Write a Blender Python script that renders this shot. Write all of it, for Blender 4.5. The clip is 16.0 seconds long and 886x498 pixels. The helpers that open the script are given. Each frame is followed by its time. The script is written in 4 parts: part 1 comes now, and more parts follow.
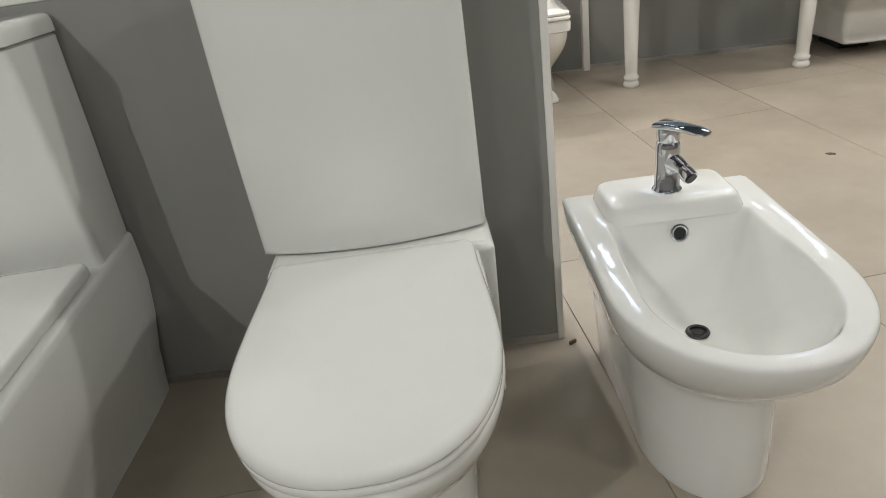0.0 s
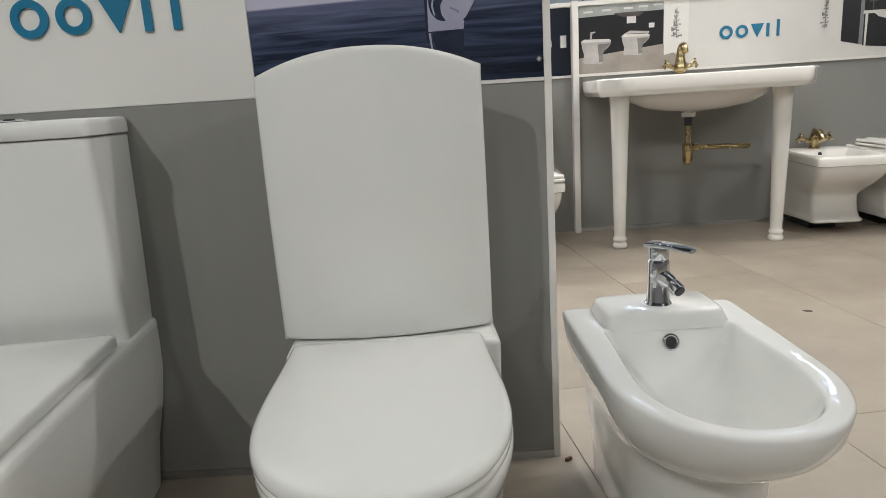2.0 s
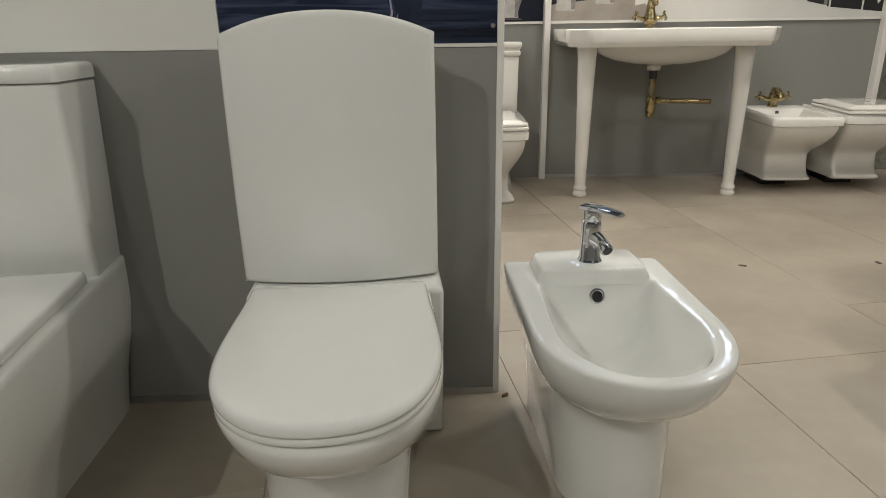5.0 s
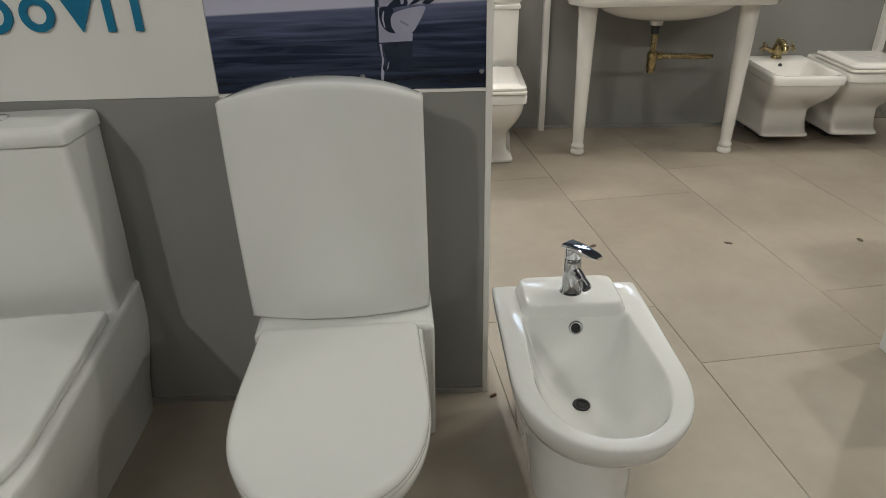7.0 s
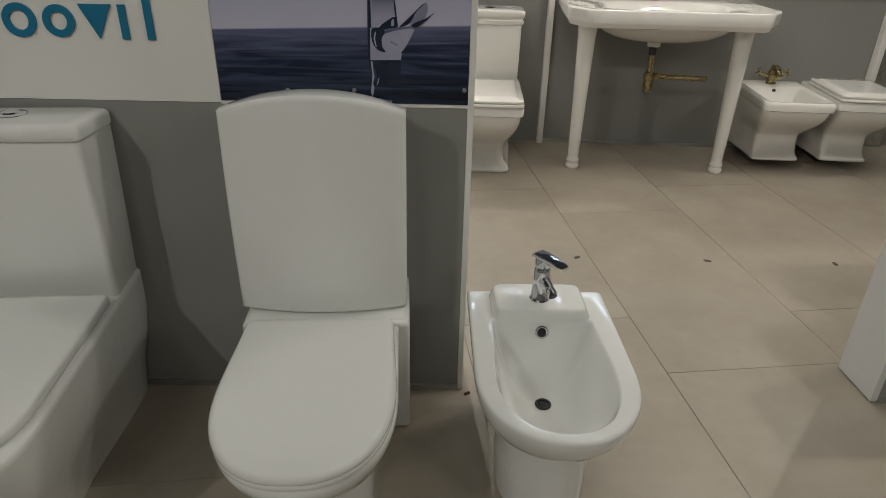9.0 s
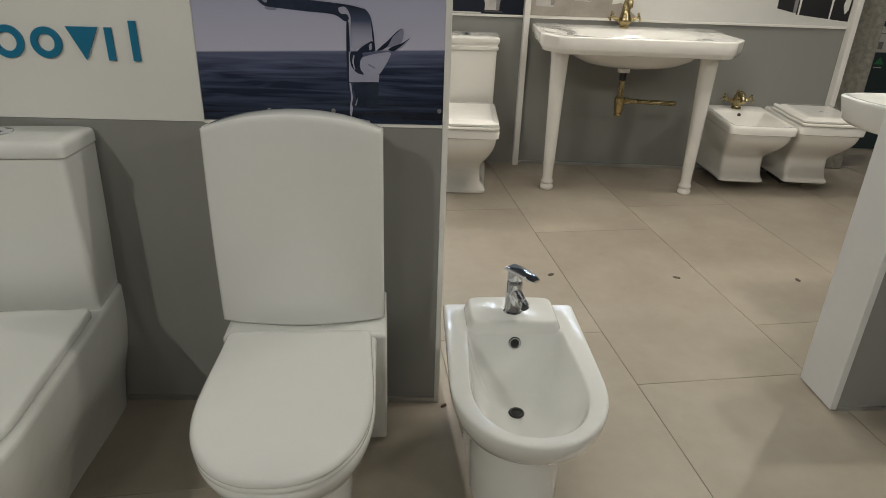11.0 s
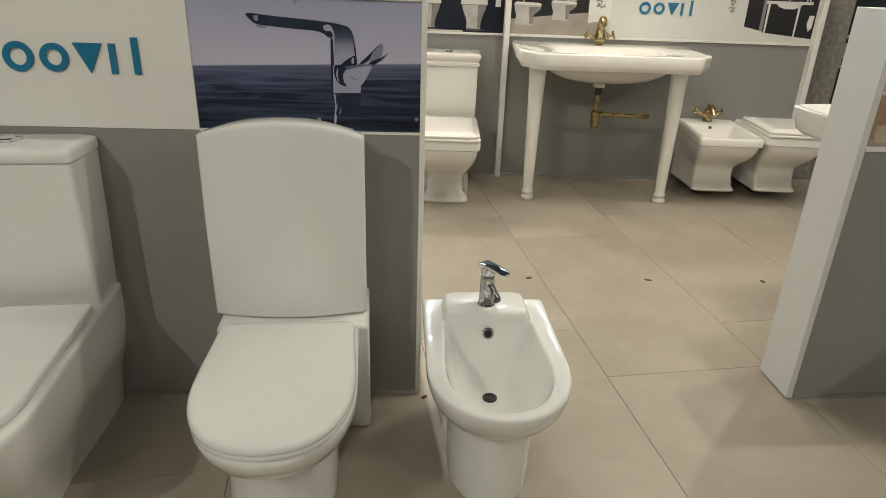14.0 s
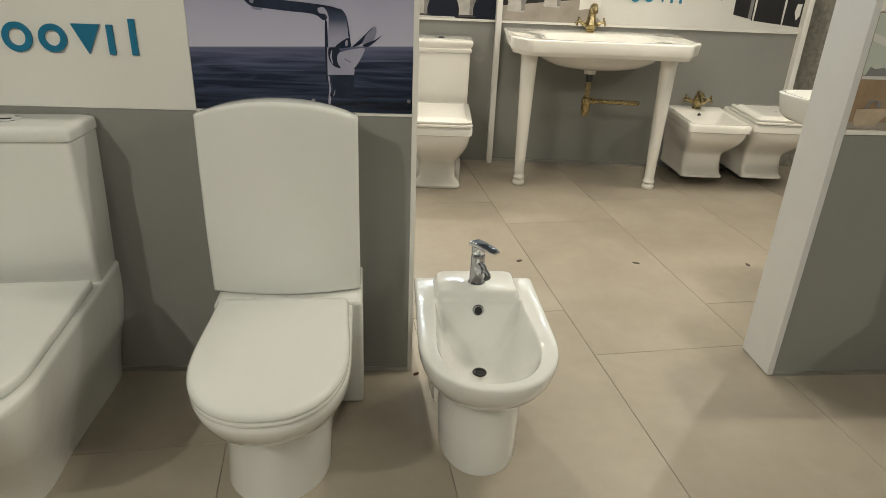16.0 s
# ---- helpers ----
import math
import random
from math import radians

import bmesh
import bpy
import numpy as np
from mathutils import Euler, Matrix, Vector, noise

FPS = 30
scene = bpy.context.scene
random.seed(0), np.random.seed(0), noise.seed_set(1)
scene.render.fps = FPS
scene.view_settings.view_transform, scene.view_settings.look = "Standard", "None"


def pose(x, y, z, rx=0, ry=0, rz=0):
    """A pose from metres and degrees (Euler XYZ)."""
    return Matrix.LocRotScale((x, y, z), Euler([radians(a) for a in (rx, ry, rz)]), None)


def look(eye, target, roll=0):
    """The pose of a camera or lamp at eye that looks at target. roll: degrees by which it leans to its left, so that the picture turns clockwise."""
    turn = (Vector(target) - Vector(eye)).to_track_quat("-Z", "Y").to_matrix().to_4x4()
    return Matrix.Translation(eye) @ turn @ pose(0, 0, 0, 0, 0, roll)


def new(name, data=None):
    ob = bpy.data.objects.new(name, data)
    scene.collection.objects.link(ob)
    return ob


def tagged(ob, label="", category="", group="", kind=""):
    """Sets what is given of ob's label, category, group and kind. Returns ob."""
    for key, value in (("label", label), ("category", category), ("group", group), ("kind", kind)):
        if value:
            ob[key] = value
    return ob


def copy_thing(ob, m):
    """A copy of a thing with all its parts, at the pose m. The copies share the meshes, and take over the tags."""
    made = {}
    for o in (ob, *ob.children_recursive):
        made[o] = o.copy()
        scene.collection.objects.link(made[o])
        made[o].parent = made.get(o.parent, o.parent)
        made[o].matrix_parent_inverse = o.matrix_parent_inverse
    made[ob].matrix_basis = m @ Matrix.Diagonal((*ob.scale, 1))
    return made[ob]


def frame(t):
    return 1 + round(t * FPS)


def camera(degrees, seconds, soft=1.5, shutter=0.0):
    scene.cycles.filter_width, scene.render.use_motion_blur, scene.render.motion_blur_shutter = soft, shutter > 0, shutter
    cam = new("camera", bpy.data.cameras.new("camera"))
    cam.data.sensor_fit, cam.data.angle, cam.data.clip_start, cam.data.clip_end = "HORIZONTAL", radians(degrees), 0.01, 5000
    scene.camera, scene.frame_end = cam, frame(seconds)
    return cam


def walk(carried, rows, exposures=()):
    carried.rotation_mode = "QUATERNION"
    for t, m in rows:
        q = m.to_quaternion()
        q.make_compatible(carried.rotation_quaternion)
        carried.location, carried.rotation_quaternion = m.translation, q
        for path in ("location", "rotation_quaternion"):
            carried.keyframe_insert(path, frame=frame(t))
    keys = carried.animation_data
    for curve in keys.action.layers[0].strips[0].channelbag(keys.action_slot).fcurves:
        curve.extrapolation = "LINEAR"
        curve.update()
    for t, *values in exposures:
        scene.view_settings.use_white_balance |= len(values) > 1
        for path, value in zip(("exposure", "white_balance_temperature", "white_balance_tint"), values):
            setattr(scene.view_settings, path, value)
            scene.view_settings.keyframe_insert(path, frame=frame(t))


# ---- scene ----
cam = camera(68.6, 16.0, soft=0.55)
PATH = [
    (0, (-0.096, -1.217, 0.905), (-0.283, 0.542, -0.028), -8.5),
    (0.5, (-0.12, -1.271, 0.808), (-0.303, 0.591, 0.1), -6.8),
    (1, (-0.132, -1.307, 0.802), (-0.285, 0.61, 0.254), -4.2),
    (1.5, (-0.144, -1.334, 0.815), (-0.273, 0.596, 0.306), -4.2),
    (2, (-0.145, -1.365, 0.825), (-0.253, 0.58, 0.37), -3.7),
    (2.5, (-0.128, -1.391, 0.828), (-0.219, 0.561, 0.402), -2.9),
    (3, (-0.127, -1.418, 0.818), (-0.197, 0.522, 0.338), -2.2),
    (3.5, (-0.126, -1.439, 0.822), (-0.155, 0.492, 0.303), -2.1),
    (4, (-0.121, -1.463, 0.845), (-0.136, 0.471, 0.337), -1.6),
    (4.5, (-0.11, -1.47, 0.875), (-0.158, 0.463, 0.365), -1.4),
    (4.7, (-0.103, -1.465, 0.878), (-0.132, 0.455, 0.32), -0.8),
    (6.8, (-0.049, -1.409, 1.166), (-0.106, 0.359, 0.232), -1.0),
    (7, (-0.056, -1.431, 1.201), (-0.105, 0.341, 0.273), -1.2),
    (7.5, (-0.035, -1.473, 1.248), (-0.127, 0.306, 0.337), 0.0),
    (8, (0.002, -1.49, 1.252), (-0.115, 0.279, 0.326), 0.1),
    (8.5, (0.015, -1.517, 1.253), (-0.104, 0.265, 0.354), 0.6),
    (8.7, (0.014, -1.522, 1.253), (-0.076, 0.254, 0.337), 1.0),
    (10.8, (0.016, -1.582, 1.263), (-0.008, 0.213, 0.383), 1.9),
    (11, (0.025, -1.591, 1.259), (0.017, 0.22, 0.41), 2.0),
    (11.5, (0.032, -1.613, 1.26), (0.019, 0.226, 0.473), 1.8),
    (12, (0.041, -1.631, 1.257), (0.043, 0.208, 0.47), 1.9),
    (12.5, (0.05, -1.644, 1.254), (0.076, 0.188, 0.45), 2.2),
    (13, (0.066, -1.667, 1.259), (0.068, 0.185, 0.504), 1.8),
    (13.5, (0.066, -1.689, 1.257), (0.085, 0.134, 0.435), 1.7),
    (14, (0.061, -1.734, 1.268), (0.081, 0.099, 0.468), 2.0),
    (14.5, (0.063, -1.754, 1.269), (0.111, 0.073, 0.457), 2.4),
    (15, (0.061, -1.769, 1.262), (0.132, 0.052, 0.439), 2.3),
    (15.5, (0.067, -1.787, 1.256), (0.122, 0.031, 0.424), 2.0),
    (16, (0.065, -1.79, 1.26), (0.108, 0.03, 0.432), 2.4),
]
EXPOSURES = [(0.0, -0.03, 6300, 11), (1.0, 0.05, 6250, 12), (1.5, -0.03, 6250, 12), (2.5, 0.0, 6150, 12), (3.5, -0.11, 6350, 11), (4.5, -0.25, 6600, 10), (7.0, -0.47, 6450, 10), (8.0, -0.66, 6450, 10), (8.6, -0.75, 6500, 10), (11.0, -0.52, 6600, 9), (11.7, -0.50, 6650, 9), (12.5, -0.33, 6700, 9), (14.5, -0.20, 7050, 7), (16.0, -0.15, 7100, 6.5)]
walk(cam, [(t, look(eye, target, roll)) for t, eye, target, roll in PATH], EXPOSURES)

# ---- light and exposure ----
scene.view_settings.exposure = 0.0
world = bpy.data.worlds.new("world")
scene.world = world
world.use_nodes = True
world.node_tree.nodes["Background"].inputs[0].default_value = (1.0, 0.95, 0.88, 1)
world.node_tree.nodes["Background"].inputs[1].default_value = 0.02
CEIL = 3.4
# x, y, watts, aim x, aim y, warm
SPOTS = [
    (-2.03, -3.09, 174, -0.6, -0.2), (-2.9, -3.3, 30, -0.6, -0.2), (-1.0, -4.2, 35, -0.5, -0.3),
    # fill spot, added from the front to brighten the near bidet
    (0.35, -3.6, 46, 0.2, -0.3),
    (-1.55, 2.4, 50, -0.9, 0.9), (-1.55, 2.95, 50, -0.9, 1.0), (-1.55, 3.5, 50, -0.6, 1.2),
    (-0.6, 3.85, 240, 0.7, 1.0), (1.775, 0.434, 108, 1.3, 0.3), (1.15, 1.35, 98, 1.15, 2.2), (-0.3, 1.15, 60, 0.3, 2.3), (2.44, 1.77, 122, 0.9, -0.2),
    # added to throw the shadow of the unseen toilet by the side partition
    (4.6, -3.0, 185, 1.5, -0.2),
]
# rows of weak lamps that give no cone of their own: x, first y, last y
ROWS_OF_LAMPS = [(-3.3, -3.9, 4.6), (-1.1, -4.4, 1.6), (0.4, -4.1, 4.6), (2.2, -4.3, 4.6), (3.9, -4.0, 4.6)]


# ---- materials ----
def mat(name, color, rough=0.5, metal=0.0, vary=0.0, vscale=6.0, bump=0.0, bscale=60.0, coat=0.0, rvary=0.0, color2=None, detail=4.0, stretch=(1, 1, 1), piece=0.0):
    m = bpy.data.materials.new(name)
    m.use_nodes = True
    nt = m.node_tree
    b = nt.nodes["Principled BSDF"]
    b.inputs["Base Color"].default_value = (*color, 1)
    b.inputs["Roughness"].default_value = rough
    b.inputs["Metallic"].default_value = metal
    b.inputs["Coat Weight"].default_value = coat
    b.inputs["Coat Roughness"].default_value = 0.025
    b.inputs["Coat IOR"].default_value = 1.6
    if vary or bump or rvary or piece:
        tc = nt.nodes.new("ShaderNodeTexCoord")
        mp = nt.nodes.new("ShaderNodeMapping")
        mp.inputs["Scale"].default_value = stretch
        nt.links.new(tc.outputs["Object"], mp.inputs[0])
        info = nt.nodes.new("ShaderNodeObjectInfo")
        shift = nt.nodes.new("ShaderNodeVectorMath")
        shift.operation = "MULTIPLY_ADD"
        shift.inputs[1].default_value = (17, 31, 23) if piece else (0, 0, 0)
        nt.links.new(info.outputs["Random"], shift.inputs[0])
        nt.links.new(mp.outputs[0], shift.inputs[2])

        def cloud(scale, rough_):
            n = nt.nodes.new("ShaderNodeTexNoise")
            n.inputs["Scale"].default_value = scale
            n.inputs["Detail"].default_value = detail
            n.inputs["Roughness"].default_value = rough_
            nt.links.new(shift.outputs[0], n.inputs["Vector"])
            return n
        big, fine = cloud(vscale, 0.55), cloud(vscale * 9, 0.6)
        if vary or piece:
            add = nt.nodes.new("ShaderNodeMath")
            add.operation = "MULTIPLY_ADD"
            add.inputs[1].default_value = 0.35
            nt.links.new(fine.outputs[0], add.inputs[0])
            nt.links.new(big.outputs[0], add.inputs[2])
            ramp = nt.nodes.new("ShaderNodeMapRange")
            ramp.inputs["From Min"].default_value = 0.45
            ramp.inputs["From Max"].default_value = 0.9
            nt.links.new(add.outputs[0], ramp.inputs[0])
            mix = nt.nodes.new("ShaderNodeMix")
            mix.data_type = "RGBA"
            c2 = color2 or tuple(c * (1 - vary) for c in color)
            mix.inputs[6].default_value = (*color, 1)
            mix.inputs[7].default_value = (*c2, 1)
            nt.links.new(ramp.outputs[0], mix.inputs[0])
            out = mix.outputs[2]
            if piece:
                hsv = nt.nodes.new("ShaderNodeHueSaturation")
                val = nt.nodes.new("ShaderNodeMapRange")
                val.inputs["To Min"].default_value, val.inputs["To Max"].default_value = 1 - piece, 1 + piece
                nt.links.new(info.outputs["Random"], val.inputs[0])
                nt.links.new(val.outputs[0], hsv.inputs["Value"])
                nt.links.new(out, hsv.inputs["Color"])
                out = hsv.outputs[0]
            nt.links.new(out, b.inputs["Base Color"])
        if rvary:
            rr = nt.nodes.new("ShaderNodeMapRange")
            rr.inputs["From Min"].default_value, rr.inputs["From Max"].default_value = 0.3, 0.7
            rr.inputs["To Min"].default_value, rr.inputs["To Max"].default_value = max(rough - rvary, 0.01), rough + rvary
            nt.links.new(big.outputs[0], rr.inputs[0])
            nt.links.new(rr.outputs[0], b.inputs["Roughness"])
        if bump:
            n = nt.nodes.new("ShaderNodeTexNoise")
            n.inputs["Scale"].default_value = bscale
            nt.links.new(shift.outputs[0], n.inputs["Vector"])
            bp = nt.nodes.new("ShaderNodeBump")
            bp.inputs["Strength"].default_value = bump
            bp.inputs["Distance"].default_value = 0.002
            nt.links.new(n.outputs[0], bp.inputs["Height"])
            nt.links.new(bp.outputs[0], b.inputs["Normal"])
    return m


CERAMIC = mat("ceramic", (0.72, 0.725, 0.695), 0.04, vary=0.03, vscale=3, coat=0.6, bump=0.5, bscale=20)
SEATPLASTIC = mat("seat_plastic", (0.72, 0.725, 0.695), 0.025, vary=0.03, vscale=3, coat=0.8, bump=0.15, bscale=12)
CREAMCER = mat("cream_ceramic", (0.75, 0.73, 0.685), 0.04, vary=0.03, vscale=3, coat=0.6, bump=0.5, bscale=18)
GLOSSCAP = mat("gloss_white_cap", (0.70, 0.69, 0.66), 0.14, vary=0.05, vscale=6, coat=0.5)
DULLMETAL = mat("dull_dark_metal", (0.10, 0.10, 0.10), 0.28, 1.0, vary=0.3, vscale=40)
CHROME = mat("chrome", (0.72, 0.74, 0.77), 0.06, 1.0, rvary=0.03, vscale=20)
BRASS = mat("brass", (0.50, 0.40, 0.21), 0.24, 1.0, vary=0.35, vscale=30, rvary=0.08)
GREYPANEL = mat("grey_laminate", (0.233, 0.231, 0.216), 0.42, vary=0.08, vscale=2.0, rvary=0.06, bump=0.05, bscale=220, stretch=(1, 1, 0.25))
WHITEPANEL = mat("white_laminate", (0.70, 0.69, 0.65), 0.35, vary=0.04, vscale=2.5, rvary=0.05)
TRIMWHITE = mat("white_trim", (0.72, 0.70, 0.66), 0.4, vary=0.06, vscale=8)
LIGHTGREY = mat("light_grey_laminate", (0.61, 0.612, 0.60), 0.38, vary=0.05, vscale=5)
ALU = mat("aluminium", (0.55, 0.55, 0.55), 0.35, 1.0, vary=0.1, vscale=15)
TILE = mat("floor_tile", (0.343, 0.302, 0.245), 0.46, vary=0.14, vscale=2.2, rvary=0.10, bump=0.06, bscale=90, color2=(0.282, 0.243, 0.193), piece=0.035)
GROUT = mat("grout", (0.20, 0.172, 0.14), 0.9, vary=0.3, vscale=30, bump=0.2)
DARK = mat("dark_hole", (0.012, 0.012, 0.012), 0.4)
PLUG = mat("worn_plug", (0.085, 0.07, 0.052), 0.7, vary=0.5, vscale=90)
# black for the added blocks in underside shade, and for the screen posts
BLACK_SHADE_POST = mat("black_shade_block_and_post", (0.02, 0.02, 0.02), 0.5, vary=0.3, vscale=20)
CONCRETE = mat("concrete", (0.29, 0.275, 0.235), 0.85, vary=0.45, vscale=34, bump=1.0, bscale=160, detail=8)
PLASTER = mat("plaster", (0.40, 0.385, 0.365), 0.8, vary=0.08, vscale=2, bump=0.08)
CEILMAT = mat("ceiling_paint", (0.10, 0.105, 0.115), 0.9, vary=0.05, vscale=2)
BLUEGLASS = mat("blue_panel", (0.30, 0.37, 0.44), 0.25, vary=0.12, vscale=2, piece=0.06)
LOGOBLUE = mat("logo_blue", (0.012, 0.17, 0.30), 0.3, vary=0.15, vscale=8)
RUST = mat("rusty_steel", (0.16, 0.08, 0.04), 0.8, vary=0.5, vscale=60)
RUBBER = mat("rubber", (0.02, 0.02, 0.02), 0.6)
P_BLACK = mat("print_black", (0.012, 0.012, 0.014), 0.35, vary=0.3, vscale=3)
P_WHITE = mat("print_white", (0.62, 0.61, 0.58), 0.35, vary=0.05, vscale=6)
P_FLOOR = mat("print_floor", (0.36, 0.32, 0.28), 0.35, vary=0.25, vscale=8)
P_SCRIB = mat("print_grey", (0.20, 0.20, 0.20), 0.4)
P_BROWN = mat("print_brown", (0.36, 0.25, 0.16), 0.35, vary=0.35, vscale=10)
P_CHROME_D = mat("print_chrome_dark", (0.005, 0.009, 0.022), 0.25, vary=0.5, vscale=10, color2=(0.022, 0.032, 0.06))
P_CHROME_L = mat("print_chrome_light", (0.36, 0.36, 0.46), 0.25, vary=0.12, vscale=12, color2=(0.29, 0.29, 0.39))
P_SKYGREY = mat("print_sky_grey", (0.22, 0.225, 0.31), 0.25, vary=0.15, vscale=12)
P_CREAM = mat("print_cream", (0.52, 0.42, 0.31), 0.35, vary=0.3, vscale=14)
P_PALE = mat("print_pale", (0.42, 0.44, 0.42), 0.35, vary=0.4, vscale=9)
P_MINT = mat("print_mint", (0.50, 0.54, 0.49), 0.35, vary=0.15, vscale=9)
P_WC = mat("print_ceramic", (0.50, 0.475, 0.455), 0.35, vary=0.3, vscale=16)
P_WCSHADE = mat("print_ceramic_shade", (0.24, 0.225, 0.22), 0.35, vary=0.4, vscale=18)
P_NIGHT = mat("print_night", (0.006, 0.010, 0.024), 0.3, vary=0.4, vscale=4)
P_GREY = mat("print_shadow", (0.10, 0.09, 0.085), 0.35, vary=0.4, vscale=10)
P_TEAL = mat("print_teal", (0.02, 0.04, 0.045), 0.4, vary=0.3, vscale=4)
P_GREEN = mat("print_green", (0.03, 0.20, 0.07), 0.4, vary=0.2, vscale=9)


def sea_material():
    """A printed photograph: lilac sky above a dark, rippled sea."""
    m = mat("sea_print", (0.2, 0.2, 0.28), 0.22)
    nt = m.node_tree
    b = nt.nodes["Principled BSDF"]
    tc = nt.nodes.new("ShaderNodeTexCoord")
    sep = nt.nodes.new("ShaderNodeSeparateXYZ")
    nt.links.new(tc.outputs["Object"], sep.inputs[0])
    sky = nt.nodes.new("ShaderNodeValToRGB")
    hz = nt.nodes.new("ShaderNodeMapRange")
    hz.inputs["From Min"].default_value, hz.inputs["From Max"].default_value = 0.174, 0.34
    nt.links.new(sep.outputs["Z"], hz.inputs[0])
    nt.links.new(hz.outputs[0], sky.inputs[0])
    sky.color_ramp.elements[0].color = (0.46, 0.45, 0.56, 1)
    sky.color_ramp.elements[1].color = (0.31, 0.32, 0.44, 1)
    # the printed horizon leans a little: height above it
    lean = nt.nodes.new("ShaderNodeMath")
    lean.operation = "MULTIPLY_ADD"
    lean.inputs[1].default_value = -0.032
    nt.links.new(sep.outputs["X"], lean.inputs[0])
    nt.links.new(sep.outputs["Z"], lean.inputs[2])
    mp = nt.nodes.new("ShaderNodeMapping")
    mp.inputs["Scale"].default_value = (1.7, 1, 30)
    mp.inputs["Rotation"].default_value = (0, radians(-1.8), 0)
    nt.links.new(tc.outputs["Object"], mp.inputs[0])
    n = nt.nodes.new("ShaderNodeTexNoise")
    n.inputs["Scale"].default_value = 2.4
    n.inputs["Detail"].default_value = 2.5
    n.inputs["Distortion"].default_value = 0.9
    nt.links.new(mp.outputs[0], n.inputs["Vector"])
    wave = nt.nodes.new("ShaderNodeValToRGB")
    wave.color_ramp.elements[0].position, wave.color_ramp.elements[1].position = 0.38, 0.68
    wave.color_ramp.elements[0].color = (0.20, 0.23, 0.28, 1)
    wave.color_ramp.elements[1].color = (1, 1, 1, 1)
    nt.links.new(n.outputs[0], wave.inputs[0])
    dep = nt.nodes.new("ShaderNodeValToRGB")
    far = nt.nodes.new("ShaderNodeMapRange")
    far.inputs["From Min"].default_value, far.inputs["From Max"].default_value = 0.0, 0.161
    nt.links.new(lean.outputs[0], far.inputs[0])
    nt.links.new(far.outputs[0], dep.inputs[0])
    dep.color_ramp.elements[0].color = (0.018, 0.028, 0.056, 1)
    dep.color_ramp.elements[1].color = (0.12, 0.135, 0.22, 1)
    dep.color_ramp.elements.new(0.55).color = (0.055, 0.075, 0.14, 1)
    flatten = nt.nodes.new("ShaderNodeMapRange")
    flatten.inputs["From Min"].default_value, flatten.inputs["From Max"].default_value = 0.70, 1.0
    flatten.inputs["To Min"].default_value, flatten.inputs["To Max"].default_value = 1.0, 0.3
    nt.links.new(far.outputs[0], flatten.inputs[0])
    mul = nt.nodes.new("ShaderNodeMix")
    mul.data_type, mul.blend_type = "RGBA", "MULTIPLY"
    nt.links.new(flatten.outputs[0], mul.inputs[0])
    nt.links.new(dep.outputs[0], mul.inputs[6])
    nt.links.new(wave.outputs[0], mul.inputs[7])
    cut = nt.nodes.new("ShaderNodeMapRange")
    cut.inputs["From Min"].default_value, cut.inputs["From Max"].default_value = 0.159, 0.163
    nt.links.new(lean.outputs[0], cut.inputs[0])
    mix = nt.nodes.new("ShaderNodeMix")
    mix.data_type = "RGBA"
    nt.links.new(cut.outputs[0], mix.inputs[0])
    nt.links.new(mul.outputs[2], mix.inputs[6])
    nt.links.new(sky.outputs[0], mix.inputs[7])
    nt.links.new(mix.outputs[2], b.inputs["Base Color"])
    return m


SEA = sea_material()


def print_body():
    """Printed metal that pales from a dark shoulder downwards."""
    m = mat("print_chrome_body", (0.3, 0.3, 0.4), 0.25)
    nt = m.node_tree
    tc = nt.nodes.new("ShaderNodeTexCoord")
    sep = nt.nodes.new("ShaderNodeSeparateXYZ")
    nt.links.new(tc.outputs["Object"], sep.inputs[0])
    rng = nt.nodes.new("ShaderNodeMapRange")
    rng.inputs["From Min"].default_value, rng.inputs["From Max"].default_value = 0.275, 0.19
    nt.links.new(sep.outputs["Z"], rng.inputs[0])
    ramp = nt.nodes.new("ShaderNodeValToRGB")
    nt.links.new(rng.outputs[0], ramp.inputs[0])
    ramp.color_ramp.elements[0].color = (0.008, 0.013, 0.03, 1)
    ramp.color_ramp.elements[1].color = (0.34, 0.34, 0.44, 1)
    ramp.color_ramp.elements.new(0.4).color = (0.05, 0.065, 0.11, 1)
    ramp.color_ramp.elements.new(0.65).color = (0.22, 0.225, 0.31, 1)
    nt.links.new(ramp.outputs[0], nt.nodes["Principled BSDF"].inputs["Base Color"])
    return m


P_BODY = print_body()
COLDLAMP = bpy.data.materials.new("cold_diffuser")
COLDLAMP.use_nodes = True
COLDLAMP.node_tree.nodes["Principled BSDF"].inputs["Emission Color"].default_value = (0.62, 0.78, 1.0, 1)
COLDLAMP.node_tree.nodes["Principled BSDF"].inputs["Emission Strength"].default_value = 30
LAMP = bpy.data.materials.new("lamp_lens")
LAMP.use_nodes = True
LAMP.node_tree.nodes["Principled BSDF"].inputs["Emission Color"].default_value = (1, 0.975, 0.9, 1)
LAMP.node_tree.nodes["Principled BSDF"].inputs["Emission Strength"].default_value = 1150


# ---- mesh helpers ----
def mesh_object(name, bm, material, smooth=40):
    me = bpy.data.meshes.new(name)
    bmesh.ops.recalc_face_normals(bm, faces=bm.faces)
    bm.to_mesh(me)
    bm.free()
    me.materials.append(material)
    if smooth:
        me.polygons.foreach_set("use_smooth", [True] * len(me.polygons))
        me.set_sharp_from_angle(angle=radians(smooth))
    return new(name, me)


def part(name, bm, material, parent, label="", smooth=40):
    ob = mesh_object(name, bm, material, smooth)
    ob.parent = parent
    if label:
        ob["label"] = label
    return ob


